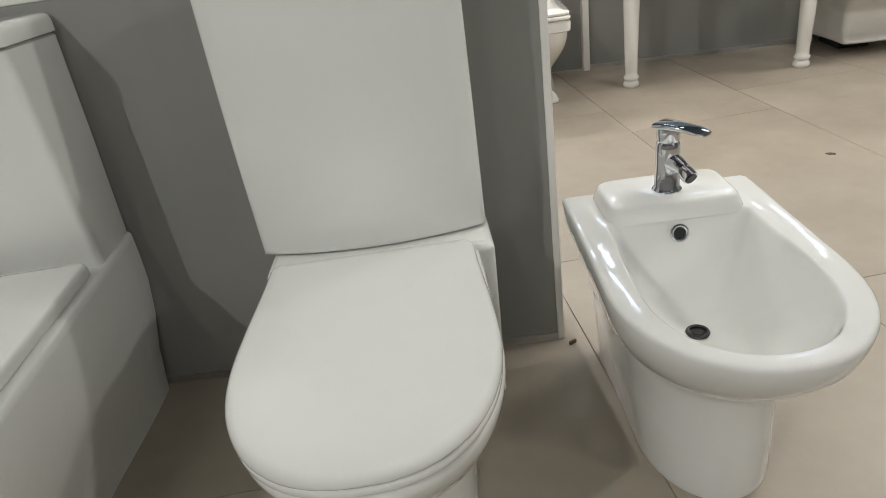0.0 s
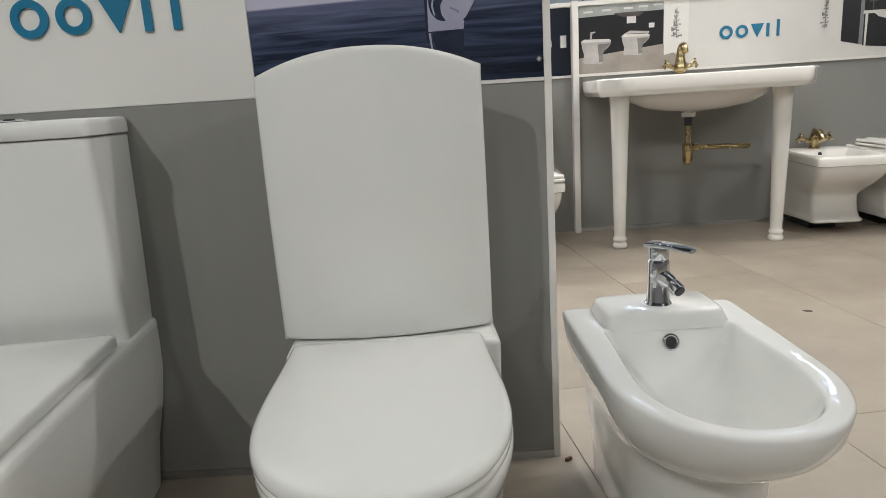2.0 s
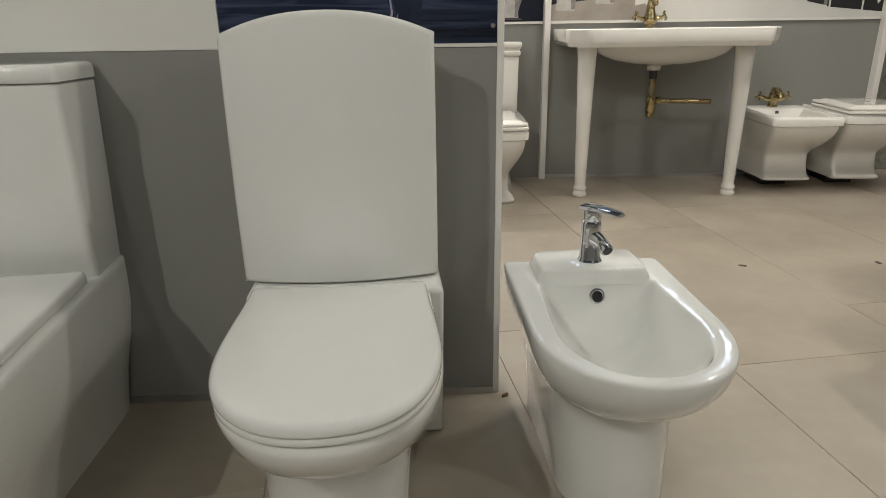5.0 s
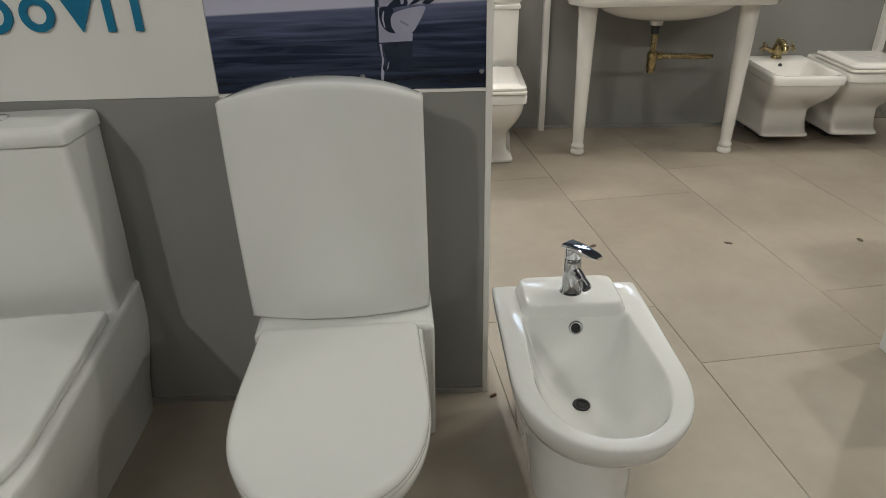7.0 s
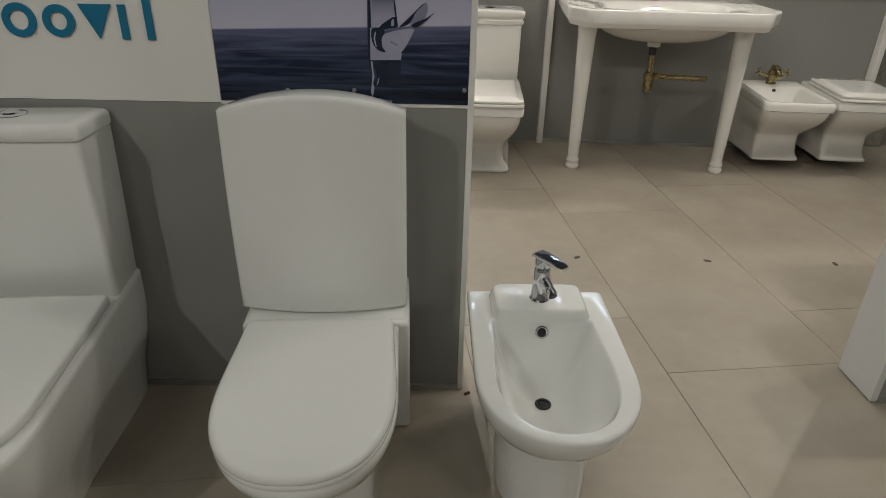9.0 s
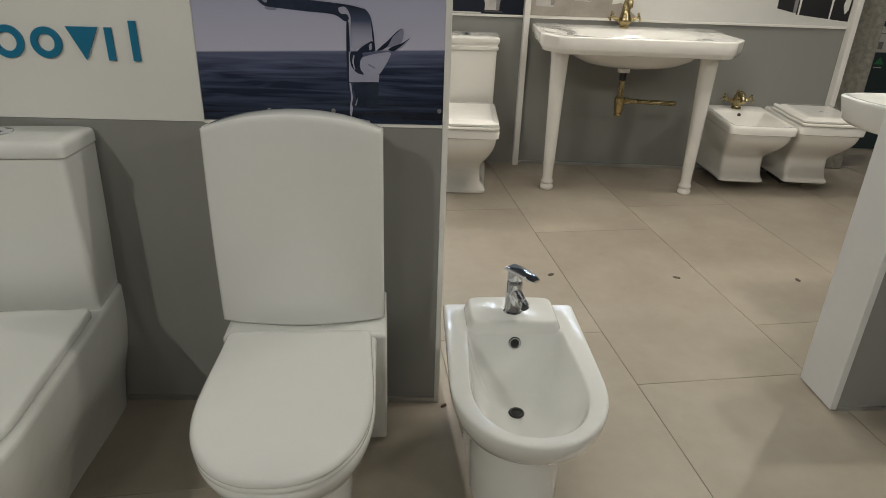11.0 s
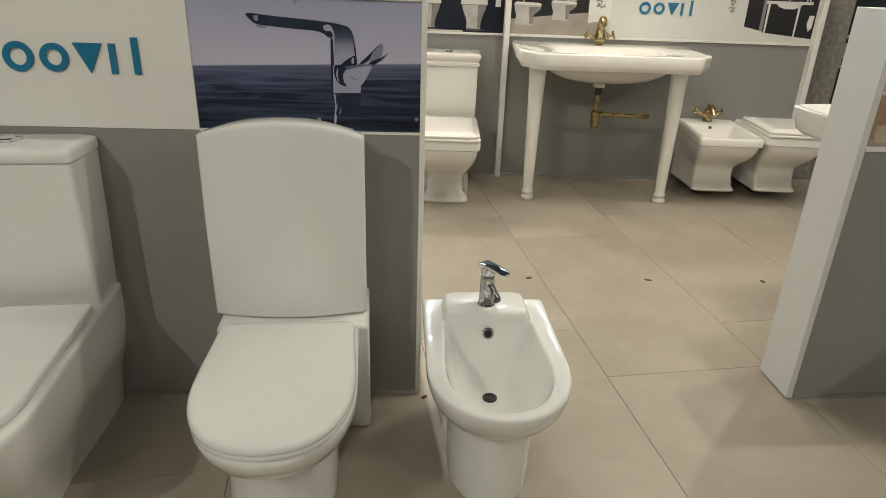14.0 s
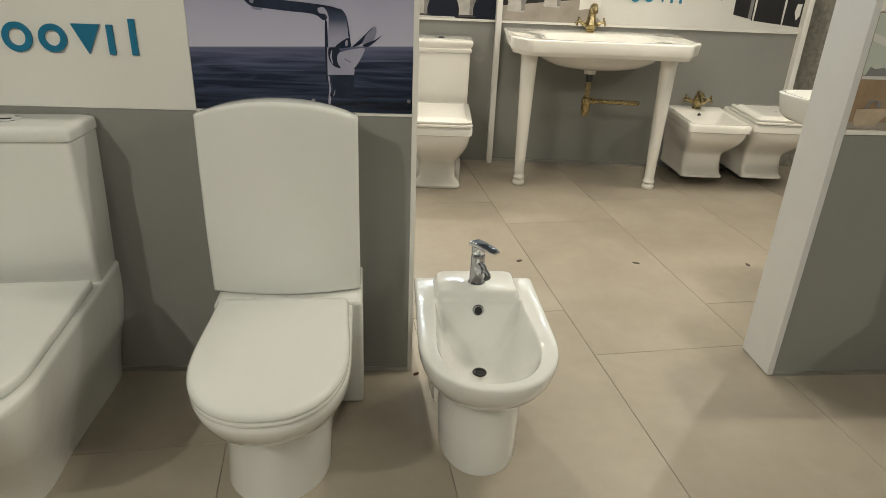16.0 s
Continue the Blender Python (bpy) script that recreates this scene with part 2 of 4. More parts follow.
def thing(name, label, category, m=Matrix(), group=""):
    ob = new(name)
    ob.empty_display_size = 0.1
    ob.matrix_world = m
    return tagged(ob, label, category, group)


def structure(name, bm, material, label, category, smooth=0):
    return tagged(mesh_object(name, bm, material, smooth), label, category, kind="structure")


def box(x0, x1, y0, y1, z0, z1, bevel=0.0, seg=2, bm=None):
    bm = bm or bmesh.new()
    vs = [bm.verts.new((x, y, z)) for x in (x0, x1) for y in (y0, y1) for z in (z0, z1)]
    fs = [bm.faces.new([vs[i] for i in f]) for f in ((0, 1, 3, 2), (4, 6, 7, 5), (0, 4, 5, 1), (2, 3, 7, 6), (0, 2, 6, 4), (1, 5, 7, 3))]
    if bevel:
        es = list({e for f in fs for e in f.edges})
        bmesh.ops.bevel(bm, geom=es, offset=bevel, segments=seg, profile=0.5, affect="EDGES")
    return bm


def loft(rings, cap0=True, cap1=True, bm=None):
    bm = bm or bmesh.new()
    rows = [[bm.verts.new(p) for p in r] for r in rings]
    n = len(rows[0])
    for a, b in zip(rows, rows[1:]):
        for i in range(n):
            bm.faces.new((a[i], a[(i + 1) % n], b[(i + 1) % n], b[i]))
    if cap0:
        bm.faces.new(rows[0][::-1])
    if cap1:
        bm.faces.new(rows[-1])
    return bm


def lathe(profile, seg=24, at=(0, 0, 0), bm=None, m=None):
    rings = []
    for r, z in profile:
        ring = [Vector((r * math.cos(2 * math.pi * i / seg), r * math.sin(2 * math.pi * i / seg), z)) for i in range(seg)]
        rings.append([(m @ p if m else p) + Vector(at) for p in ring])
    return loft(rings, bm=bm)


def sweep(points, radii, seg=12, bm=None):
    pts = [Vector(p) for p in points]
    if not hasattr(radii, "__len__"):
        radii = [radii] * len(pts)
    rings = []
    up = Vector((0.13, 0.97, 0.21))
    for i, p in enumerate(pts):
        d = (pts[min(i + 1, len(pts) - 1)] - pts[max(i - 1, 0)]).normalized()
        a = d.cross(up).normalized()
        up = a.cross(d).normalized()
        rings.append([p + radii[i] * (math.cos(2 * math.pi * k / seg) * a + math.sin(2 * math.pi * k / seg) * up) for k in range(seg)])
    return loft(rings, bm=bm)


def bend(points, n=8):
    """A smooth line through the points."""
    out = []
    P = [Vector(p) for p in points]
    for i in range(len(P) - 1):
        a, b, c, d = P[max(i - 1, 0)], P[i], P[i + 1], P[min(i + 2, len(P) - 1)]
        for k in range(n):
            t = k / n
            out.append(0.5 * ((2 * b) + (c - a) * t + (2 * a - 5 * b + 4 * c - d) * t * t + (3 * b - a - 3 * c + d) * t ** 3))
    out.append(P[-1])
    return out


def d_ring(z, yb, yf, w, wb, ym=0.45, r=0.03, p=2.3, cx=0.0, nf=36, ns=8, nc=5):
    """A D-shaped outline: straight back at yb, rounded front at yf, half width w at the waist and wb at the back."""
    yw = yb + (yf - yb) * ym
    pts = []
    for k in range(nf + 1):
        a = math.pi * k / nf
        c, s = math.cos(a), math.sin(a)
        pts.append((cx + w * math.copysign(abs(c) ** (2 / p), c), yw + (yf - yw) * abs(s) ** (2 / p), z))
    left = []
    for k in range(1, ns + 1):
        t = k / ns
        e = t * t * (3 - 2 * t)
        left.append((w + (wb - w) * e, yw + (yb - r - yw) * t))
    for k in range(1, nc + 1):
        a = math.pi / 2 * k / nc
        left.append((wb - r + r * math.cos(a), yb - r + r * math.sin(a)))
    pts += [(cx - x, y, z) for x, y in left]
    pts += [(cx + x, y, z) for x, y in left[::-1]]
    return pts


def s_ring(z, cx, cy, w, d, p=4.0, n=56, z_of=None):
    """A superellipse outline with half width w and half depth d."""
    pts = []
    for k in range(n):
        a = 2 * math.pi * k / n
        c, s = math.cos(a), math.sin(a)
        pts.append((cx + w * math.copysign(abs(c) ** (2 / p), c), cy + d * math.copysign(abs(s) ** (2 / p), s), z))
    return pts


def c_ring(z, cx, y0, y1, w, ch, n=120):
    """A rectangle outline from y0 (front) to y1, half width w, with front corners cut by ch."""
    cy = (y0 + y1) / 2
    poly = [(w, y1), (-w, y1), (-w, y0 + ch * 1.5), (-w + ch, y0), (w - ch, y0), (w, y0 + ch * 1.5)]
    pts = []
    for k in range(n):
        a = 2 * math.pi * k / n
        dx, dy = math.cos(a), math.sin(a) * 0.6
        best = 9.0
        for (ax, ay), (bx, by) in zip(poly, poly[1:] + poly[:1]):
            ay, by = ay - cy, by - cy
            ex, ey = bx - ax, by - ay
            det = dx * -ey + ex * dy
            if abs(det) < 1e-9:
                continue
            t = (ax * -ey + ex * ay) / det
            q = (dx * ay - dy * ax) / det
            if t > 0 and -1e-6 <= q <= 1 + 1e-6:
                best = min(best, t)
        pts.append((cx + dx * best, cy + dy * best, z))
    return pts


def edge_steps(n, r):
    """Sample positions from -1 to 1, dense near the ends."""
    e = [-1 + r * (1 - math.cos(math.pi / 2 * k / 4)) for k in range(5)]
    mid = [-1 + r + (2 - 2 * r) * k / n for k in range(1, n)]
    return e + mid + [-v for v in e[::-1]]


def slab(hw, zb, ztop, yfront, yback, re=0.05, n=14):
    """An upright plate: half width hw, from zb to ztop(u), front face at yfront(u, v), back face at yback."""
    us = edge_steps(n, re)
    bm = bmesh.new()
    r = re * hw

    def grid(front):
        rows = []
        for v in us:
            row = []
            for u in us:
                eu, ev = max(0, (abs(u) - 1 + re) / re), max(0, (abs(v) - 1 + re) / re)
                e = min(1.0, math.hypot(eu, ev))
                lift = r * (1 - math.sqrt(max(0, 1 - e * e)))
                x = hw * u
                zt = ztop(u)
                z = zb + (zt - zb) * (v + 1) / 2
                y = yfront(u, (v + 1) / 2) + lift if front else yback - lift
                row.append(bm.verts.new((x, y, z)))
            rows.append(row)
        return rows
    f, b = grid(True), grid(False)
    n_ = len(us)
    for j in range(n_ - 1):
        for i in range(n_ - 1):
            bm.faces.new((f[j][i], f[j][i + 1], f[j + 1][i + 1], f[j + 1][i]))
            bm.faces.new((b[j][i], b[j + 1][i], b[j + 1][i + 1], b[j][i + 1]))
    for i in range(n_ - 1):
        bm.faces.new((f[0][i], b[0][i], b[0][i + 1], f[0][i + 1]))
        bm.faces.new((f[-1][i], f[-1][i + 1], b[-1][i + 1], b[-1][i]))
        bm.faces.new((f[i][0], f[i + 1][0], b[i + 1][0], b[i][0]))
        bm.faces.new((f[i][-1], b[i][-1], b[i + 1][-1], f[i + 1][-1]))
    return bm


def flat(points, y, t=0.0012):
    """A thin upright sheet with the outline (x, z), its face at y."""
    bm = bmesh.new()
    a = [bm.verts.new((x, y, z)) for x, z in points]
    b = [bm.verts.new((x, y + t, z)) for x, z in points]
    bm.faces.new(a)
    bm.faces.new(b[::-1])
    for i in range(len(a)):
        j = (i + 1) % len(a)
        bm.faces.new((a[i], b[i], b[j], a[j]))
    return bm


def rect(x0, x1, z0, z1):
    return [(x0, z0), (x1, z0), (x1, z1), (x0, z1)]


def torus(R, r, m, seg=24, sub=10):
    bm = bmesh.new()
    rows = []
    for i in range(seg):
        a = 2 * math.pi * i / seg
        rows.append([bm.verts.new(m @ Vector(((R + r * math.cos(2 * math.pi * k / sub)) * math.cos(a), (R + r * math.cos(2 * math.pi * k / sub)) * math.sin(a), r * math.sin(2 * math.pi * k / sub)))) for k in range(sub)])
    for i in range(seg):
        for k in range(sub):
            bm.faces.new((rows[i][k], rows[(i + 1) % seg][k], rows[(i + 1) % seg][(k + 1) % sub], rows[i][(k + 1) % sub]))
    return bm


# ---- room shell ----
X0, X1, Y0, Y1 = -5.5, 6.0, -5.0, 6.5
floor = structure("floor", box(X0, X1, Y0, Y1, -0.12, -0.003), GROUT, "beige stone-look floor tiles with thin dark joints", "floor")
structure("ceiling", box(X0, X1, Y0, Y1, CEIL, CEIL + 0.1), CEILMAT, "dark painted showroom ceiling with spotlights", "ceiling")
structure("wall_south", box(X0, X1, Y0 - 0.15, Y0, 0, CEIL), PLASTER, "plain light plaster wall of the showroom", "wall")
WX0, WX1, WZ0, WZ1 = -4.6, -0.3, 0.9, 2.7
north = box(X0, WX0, Y1, Y1 + 0.15, 0, CEIL)
box(WX1, X1, Y1, Y1 + 0.15, 0, CEIL, bm=north)
box(WX0, WX1, Y1, Y1 + 0.15, 0, WZ0, bm=north)
box(WX0, WX1, Y1, Y1 + 0.15, WZ1, CEIL, bm=north)
structure("wall_north", north, PLASTER, "plain light plaster wall with a long shop window", "wall")
window_1 = structure("window_1", box(WX0, WX1, Y1 + 0.02, Y1 + 0.12, WZ0 - 0.03, WZ0 + 0.03), TRIMWHITE, "long bright shop window with slim white frame", "window")
part("window_head", box(WX0, WX1, Y1 + 0.02, Y1 + 0.12, WZ1 - 0.03, WZ1 + 0.03), TRIMWHITE, window_1, smooth=0)
for k in range(5):
    x = WX0 + (WX1 - WX0) * k / 4
    part("mullion", box(x - 0.03, x + 0.03, Y1 + 0.02, Y1 + 0.12, WZ0 + 0.03, WZ1 - 0.03), TRIMWHITE, window_1, smooth=0)
DAY = bpy.data.materials.new("daylight")
DAY.use_nodes = True
DAY.node_tree.nodes["Principled BSDF"].inputs["Emission Color"].default_value = (0.72, 0.85, 1.0, 1)
DAY.node_tree.nodes["Principled BSDF"].inputs["Emission Strength"].default_value = 5
structure("backdrop", box(WX0 - 1.5, WX1 + 1.5, Y1 + 1.2, Y1 + 1.25, -0.5, 4.5), DAY, "pale daylight outside the shop window", "backdrop")
structure("wall_west", box(X0 - 0.15, X0, Y0, Y1, 0, CEIL), PLASTER, "plain light plaster wall of the showroom", "wall")
structure("wall_east", box(X1, X1 + 0.15, Y0, Y1, 0, CEIL), PLASTER, "plain light plaster wall of the showroom", "wall")

# near display partition, turned a little about its free end
P1L = -3.2
NEAR = pose(0.021, -0.002, 0, 0, 0, 2.6) @ pose(-0.021, 0.002, 0)
wall_near = structure("wall_near", box(P1L, 0.006, 0.0, 0.17, 0, 0.846), GREYPANEL, "low display partition clad in matt grey laminate", "partition")
part("upper_panel", box(P1L, 0.006, 0.004, 0.17, 0.846, 1.185), WHITEPANEL, wall_near, smooth=0)
part("edge_trim", box(0.006, 0.021, -0.002, 0.172, 0, 1.2, 0.0015, 1), TRIMWHITE, wall_near, smooth=0)
part("top_cap", box(P1L, 0.006, -0.006, 0.176, 1.183, 1.2, 0.0015, 1), GLOSSCAP, wall_near, smooth=0)
part("rail", box(-0.577, 0.006, -0.003, 0.0, 0.845, 0.852), TRIMWHITE, wall_near, smooth=0)
part("base_strip", box(P1L, 0.006, -0.004, 0.0, 0, 0.018), ALU, wall_near, "thin dull metal strip", smooth=0)

wall_near.matrix_world = NEAR

# side display partition, turned a little from the near one
SIDE = pose(1.233, 0.027, 0, 0, 0, 4.4)
SW = 3.0
wall_side = structure("wall_side", box(0.008, SW, 0.004, 0.165, 0, 0.832), GREYPANEL, "low display partition clad in matt grey laminate", "partition")
wall_side.matrix_world = SIDE
part("upper_panel", box(0.008, SW, 0.007, 0.165, 0.846, 1.165), WHITEPANEL, wall_side, smooth=0)
part("end_panel", box(-0.012, 0.008, 0.0, 0.167, 0.004, 1.2, 0.0015, 1), LIGHTGREY, wall_side, smooth=0)
part("base_strip", box(0.008, SW, -0.001, 0.004, 0, 0.014), ALU, wall_side, "thin dull metal strip", smooth=0)
part("rail", box(0.008, SW, -0.001, 0.165, 0.832, 0.846, 0.001, 1), TRIMWHITE, wall_side, smooth=0)
part("top_cap", box(0.008, SW, 0.0, 0.167, 1.165, 1.2, 0.0015, 1), TRIMWHITE, wall_side, smooth=0)

# far display partition
FY = 2.44
wall_far = structure("wall_far", box(0.464, 2.318, FY, FY + 0.12, 0, 0.885), GREYPANEL, "low display partition clad in matt grey laminate", "partition")
part("upper_panel", box(0.464, 2.318, FY + 0.002, FY + 0.12, 0.897, 1.262), WHITEPANEL, wall_far, smooth=0)
part("rail", box(0.464, 2.318, FY - 0.012, FY + 0.12, 0.885, 0.897, 0.001, 1), TRIMWHITE, wall_far, smooth=0)
part("divider", box(0.430, 0.464, FY - 0.05, FY + 0.12, 0, 1.285, 0.002, 1), TRIMWHITE, wall_far, smooth=0)
part("end_trim", box(2.318, 2.352, FY - 0.05, FY + 0.12, 0, 1.285, 0.002, 1), TRIMWHITE, wall_far, smooth=0)
part("top_cap", box(0.464, 2.318, FY - 0.014, FY + 0.12, 1.262, 1.285, 0.001, 1), TRIMWHITE, wall_far, smooth=0)
part("base_strip", box(0.464, 2.318, FY - 0.004, FY, 0, 0.02), ALU, wall_far, "thin dull metal strip", smooth=0)
wall_far_west = structure("wall_far_west", box(-0.45, 0.430, FY + 0.01, FY + 0.12, 0, 0.885), GREYPANEL, "low display partition clad in matt grey laminate", "partition")
part("upper_panel", box(-0.45, 0.430, FY + 0.012, FY + 0.12, 0.897, 1.262), WHITEPANEL, wall_far_west, smooth=0)
part("rail", box(-0.45, 0.430, FY - 0.002, FY + 0.12, 0.885, 0.897, 0.001, 1), TRIMWHITE, wall_far_west, smooth=0)
part("top_cap", box(-0.45, 0.430, FY - 0.004, FY + 0.12, 1.262, 1.285, 0.001, 1), TRIMWHITE, wall_far_west, smooth=0)

structure("column", box(2.40, 2.61, FY + 0.12, FY + 0.55, 0, CEIL, 0.008), CONCRETE, "rough grey-green concrete column behind the displays", "column")

# blue panelled shower wall behind the far partition
wall_back = structure("wall_back", box(0.0, 3.6, 4.30, 4.42, 0, 2.6), PLASTER, "shower display wall with blue-grey glossy panels", "wall")
for i in range(12):
    part("panel", box(0.3 * i + 0.003, 0.3 * i + 0.297, 4.288, 4.30, 0.05, 2.55, 0.002, 1), BLUEGLASS, wall_back, smooth=0)


# ---- posters and signs ----
def poster(name, label, x0, x1, z0, z1, y, material):
    ob = mesh_object(name, box(0, x1 - x0, 0, 0.003, 0, z1 - z0), material, 0)
    ob.matrix_world = pose(x0, y - 0.003, z0)
    return tagged(ob, label, "poster")


def sea_faucet(p):
    """The tap printed on the sea poster; coordinates from the poster's lower left corner."""
    shapes = [
        ("spout", [(0.154, 0.298), (0.182, 0.299), (0.345, 0.286), (0.379, 0.272), (0.381, 0.259), (0.375, 0.246), (0.366, 0.245), (0.352, 0.256), (0.335, 0.261), (0.267, 0.265), (0.209, 0.270), (0.180, 0.273), (0.166, 0.284)], P_CHROME_D, 1),
        ("shoulder", [(0.34, 0.287), (0.391, 0.282), (0.417, 0.274), (0.429, 0.259), (0.435, 0.225), (0.438, 0.194), (0.433, 0.205), (0.415, 0.195), (0.382, 0.177), (0.382, 0.224), (0.379, 0.258), (0.373, 0.269)], P_BODY, 2),
        ("top_edge", [(0.182, 0.2995), (0.345, 0.2875), (0.391, 0.283), (0.417, 0.275), (0.412, 0.274), (0.388, 0.280), (0.345, 0.285), (0.182, 0.297)], P_CHROME_L, 3),
        ("right_edge", [(0.429, 0.259), (0.435, 0.225), (0.438, 0.194), (0.440, 0.180), (0.433, 0.205), (0.431, 0.225)], P_CHROME_D, 3),
        ("joint", [(0.353, 0.275), (0.368, 0.278), (0.376, 0.270), (0.382, 0.256), (0.382, 0.235), (0.379, 0.250), (0.373, 0.262), (0.360, 0.261), (0.354, 0.266)], P_CHROME_L, 4),
        ("stem", [(0.371, 0.250), (0.377, 0.245), (0.378, 0.178), (0.374, 0.107), (0.375, 0.082), (0.369, 0.094), (0.369, 0.178)], P_CHROME_D, 3),
        ("stem_light", [(0.379, 0.245), (0.382, 0.235), (0.382, 0.178), (0.378, 0.178)], P_CHROME_L, 4),
        ("fold", [(0.399, 0.184), (0.415, 0.195), (0.431, 0.204), (0.437, 0.199), (0.440, 0.180), (0.420, 0.178), (0.393, 0.173)], P_CHROME_D, 3),
        ("fold_light", [(0.424, 0.194), (0.430, 0.200), (0.431, 0.184), (0.424, 0.182)], P_CHROME_L, 4),
        ("plate", [(0.375, 0.178), (0.395, 0.176), (0.409, 0.128), (0.448, 0.125), (0.446, 0.109), (0.374, 0.107)], P_CHROME_L, 4),
        ("knob", [(0.378, 0.177), (0.393, 0.179), (0.410, 0.174), (0.404, 0.155), (0.403, 0.137), (0.412, 0.124), (0.394, 0.128), (0.382, 0.140), (0.377, 0.157)], P_CHROME_D, 5),
        ("knob_light", [(0.386, 0.170), (0.389, 0.170), (0.386, 0.155), (0.390, 0.136), (0.387, 0.137), (0.382, 0.155)], P_CHROME_L, 6),
        ("disc", [(0.401, 0.155), (0.407, 0.166), (0.435, 0.174), (0.480, 0.181), (0.468, 0.156), (0.452, 0.131), (0.442, 0.123), (0.430, 0.120), (0.412, 0.125), (0.402, 0.138)], P_CHROME_L, 6),
        ("mark", [(0.421, 0.152), (0.439, 0.143), (0.438, 0.139), (0.420, 0.148)], P_SKYGREY, 7),
        ("lever_face", [(0.456, 0.187), (0.472, 0.196), (0.481, 0.215), (0.506, 0.236), (0.508, 0.222), (0.502, 0.200), (0.486, 0.193)], P_SKYGREY, 4),
        ("lever", [(0.440, 0.180), (0.460, 0.185), (0.472, 0.196), (0.481, 0.215), (0.507, 0.237), (0.490, 0.226), (0.473, 0.209), (0.456, 0.194)], P_CHROME_D, 5),
        ("blade", [(0.468, 0.184), (0.484, 0.181), (0.501, 0.193), (0.527, 0.216), (0.505, 0.201), (0.486, 0.194), (0.476, 0.190)], P_CHROME_D, 7),
        ("tip", [(0.175, 0.293), (0.190, 0.295), (0.187, 0.280), (0.178, 0.282)], P_SKYGREY, 3),
        ("outlet", [(0.180, 0.273), (0.210, 0.270), (0.207, 0.264), (0.183, 0.266)], P_SKYGREY, 2),
        ("ripple", [(0.380, 0.106), (0.447, 0.108), (0.446, 0.090), (0.444, 0.072), (0.447, 0.053), (0.420, 0.046), (0.394, 0.052), (0.386, 0.077)], P_CHROME_D, 1),
        ("reflection", [(0.374, 0.105), (0.379, 0.104), (0.380, 0.082), (0.383, 0.070), (0.378, 0.052), (0.382, 0.047), (0.377, 0.020), (0.373, 0.033), (0.375, 0.052), (0.378, 0.074), (0.375, 0.095)], P_CHROME_L, 4),
        ("reflection", [(0.390, 0.062), (0.394, 0.070), (0.392, 0.055), (0.386, 0.048)], P_SKYGREY, 3),
    ]
    def soften(pts):
        out = []
        for (ax, az), (bx, bz) in zip(pts, pts[1:] + pts[:1]):
            out += [(ax * 0.82 + bx * 0.18, az * 0.82 + bz * 0.18), (ax * 0.18 + bx * 0.82, az * 0.18 + bz * 0.82)]
        return out
    for n, pts, m, lift in shapes:
        if n not in ("plate", "mark"):
            pts = soften(soften(pts))
        part("printed_" + n, flat([(x * 0.975 - 0.009, z - 0.007) for x, z in pts], -0.00035 * lift - 0.0004, 0.0003), m, p, smooth=0)


sea = poster("sea_poster", "printed photo of a tap above a dark rippled sea", -0.577, 0.006, 0.8525, 1.183, 0.004, SEA)
sea.matrix_world = NEAR @ sea.matrix_world
sea_faucet(sea)
white_poster = poster("white_poster", "plain white printed display board with screws", -2.4, -0.5785, 0.847, 1.183, 0.004, WHITEPANEL)
white_poster.matrix_world = NEAR @ white_poster.matrix_world


def screw(x, y, z):
    ob = mesh_object("screw", lathe([(0.0, 0.003), (0.004, 0.0025), (0.0055, 0.0)], 12, m=pose(0, 0, 0, 90)), ALU)
    ob.matrix_world = NEAR @ pose(x, y, z)
    tagged(ob, "small round metal screw head in the display board", "screw", "board screws")


for x, z in ((-0.003, 0.887), (-0.895, 1.172), (-0.31, 1.174), (-0.418, 0.879), (-0.262, 0.882)):
    screw(x, 0.001, z)


def logo(m, w, t, label):
    """A row of plain blue shapes, w wide, its lower left corner at the pose."""
    s = w / 0.36
    ob = thing("wall_sign", label, "sign", m)
    for cx, r in ((0.04, 0.037), (0.128, 0.035)):
        ring = bmesh.new()
        loops = [[ring.verts.new(((cx + q * math.cos(2 * math.pi * k / 32)) * s, y_, (0.037 + q * math.sin(2 * math.pi * k / 32)) * s)) for k in range(32)] for q, y_ in ((r, -t), (r, 0.0), (r - 0.0155, 0.0), (r - 0.0155, -t))]
        for a, b in zip(loops, loops[1:] + loops[:1]):
            for k in range(32):
                ring.faces.new((a[k], a[(k + 1) % 32], b[(k + 1) % 32], b[k]))
        part("ring", ring, LOGOBLUE, ob, smooth=30)
    part("triangle", flat([(0.178 * s, 0.074 * s), (0.214 * s, 0.0), (0.250 * s, 0.074 * s)], -t, t), LOGOBLUE, ob, smooth=0)
    for x, h in ((0.265, 0.074), (0.322, 0.090)):
        part("bar", flat(rect(x * s, (x + 0.016) * s, 0, h * s), -t, t), LOGOBLUE, ob, smooth=0)
    return ob


logo(NEAR @ pose(-1.045, 0.001, 0.988), 0.36, 0.006, "raised glossy blue shapes on the white board")

# far posters
PX, PZ = 0.466, 0.899
pw = poster("bathroom_poster", "printed board with black and white bathroom scenes", PX, 2.316, PZ, 1.260, FY + 0.002, P_WHITE)


def printed(p, name, pts, m, lift, ox, oz):
    part(name, flat([(x - ox, z - oz) for x, z in pts], -0.0007 * lift - 0.0004, 0.0004), m, p, smooth=0)


def pr(name, pts, m, lift=1):
    printed(pw, name, pts, m, lift, PX, PZ)


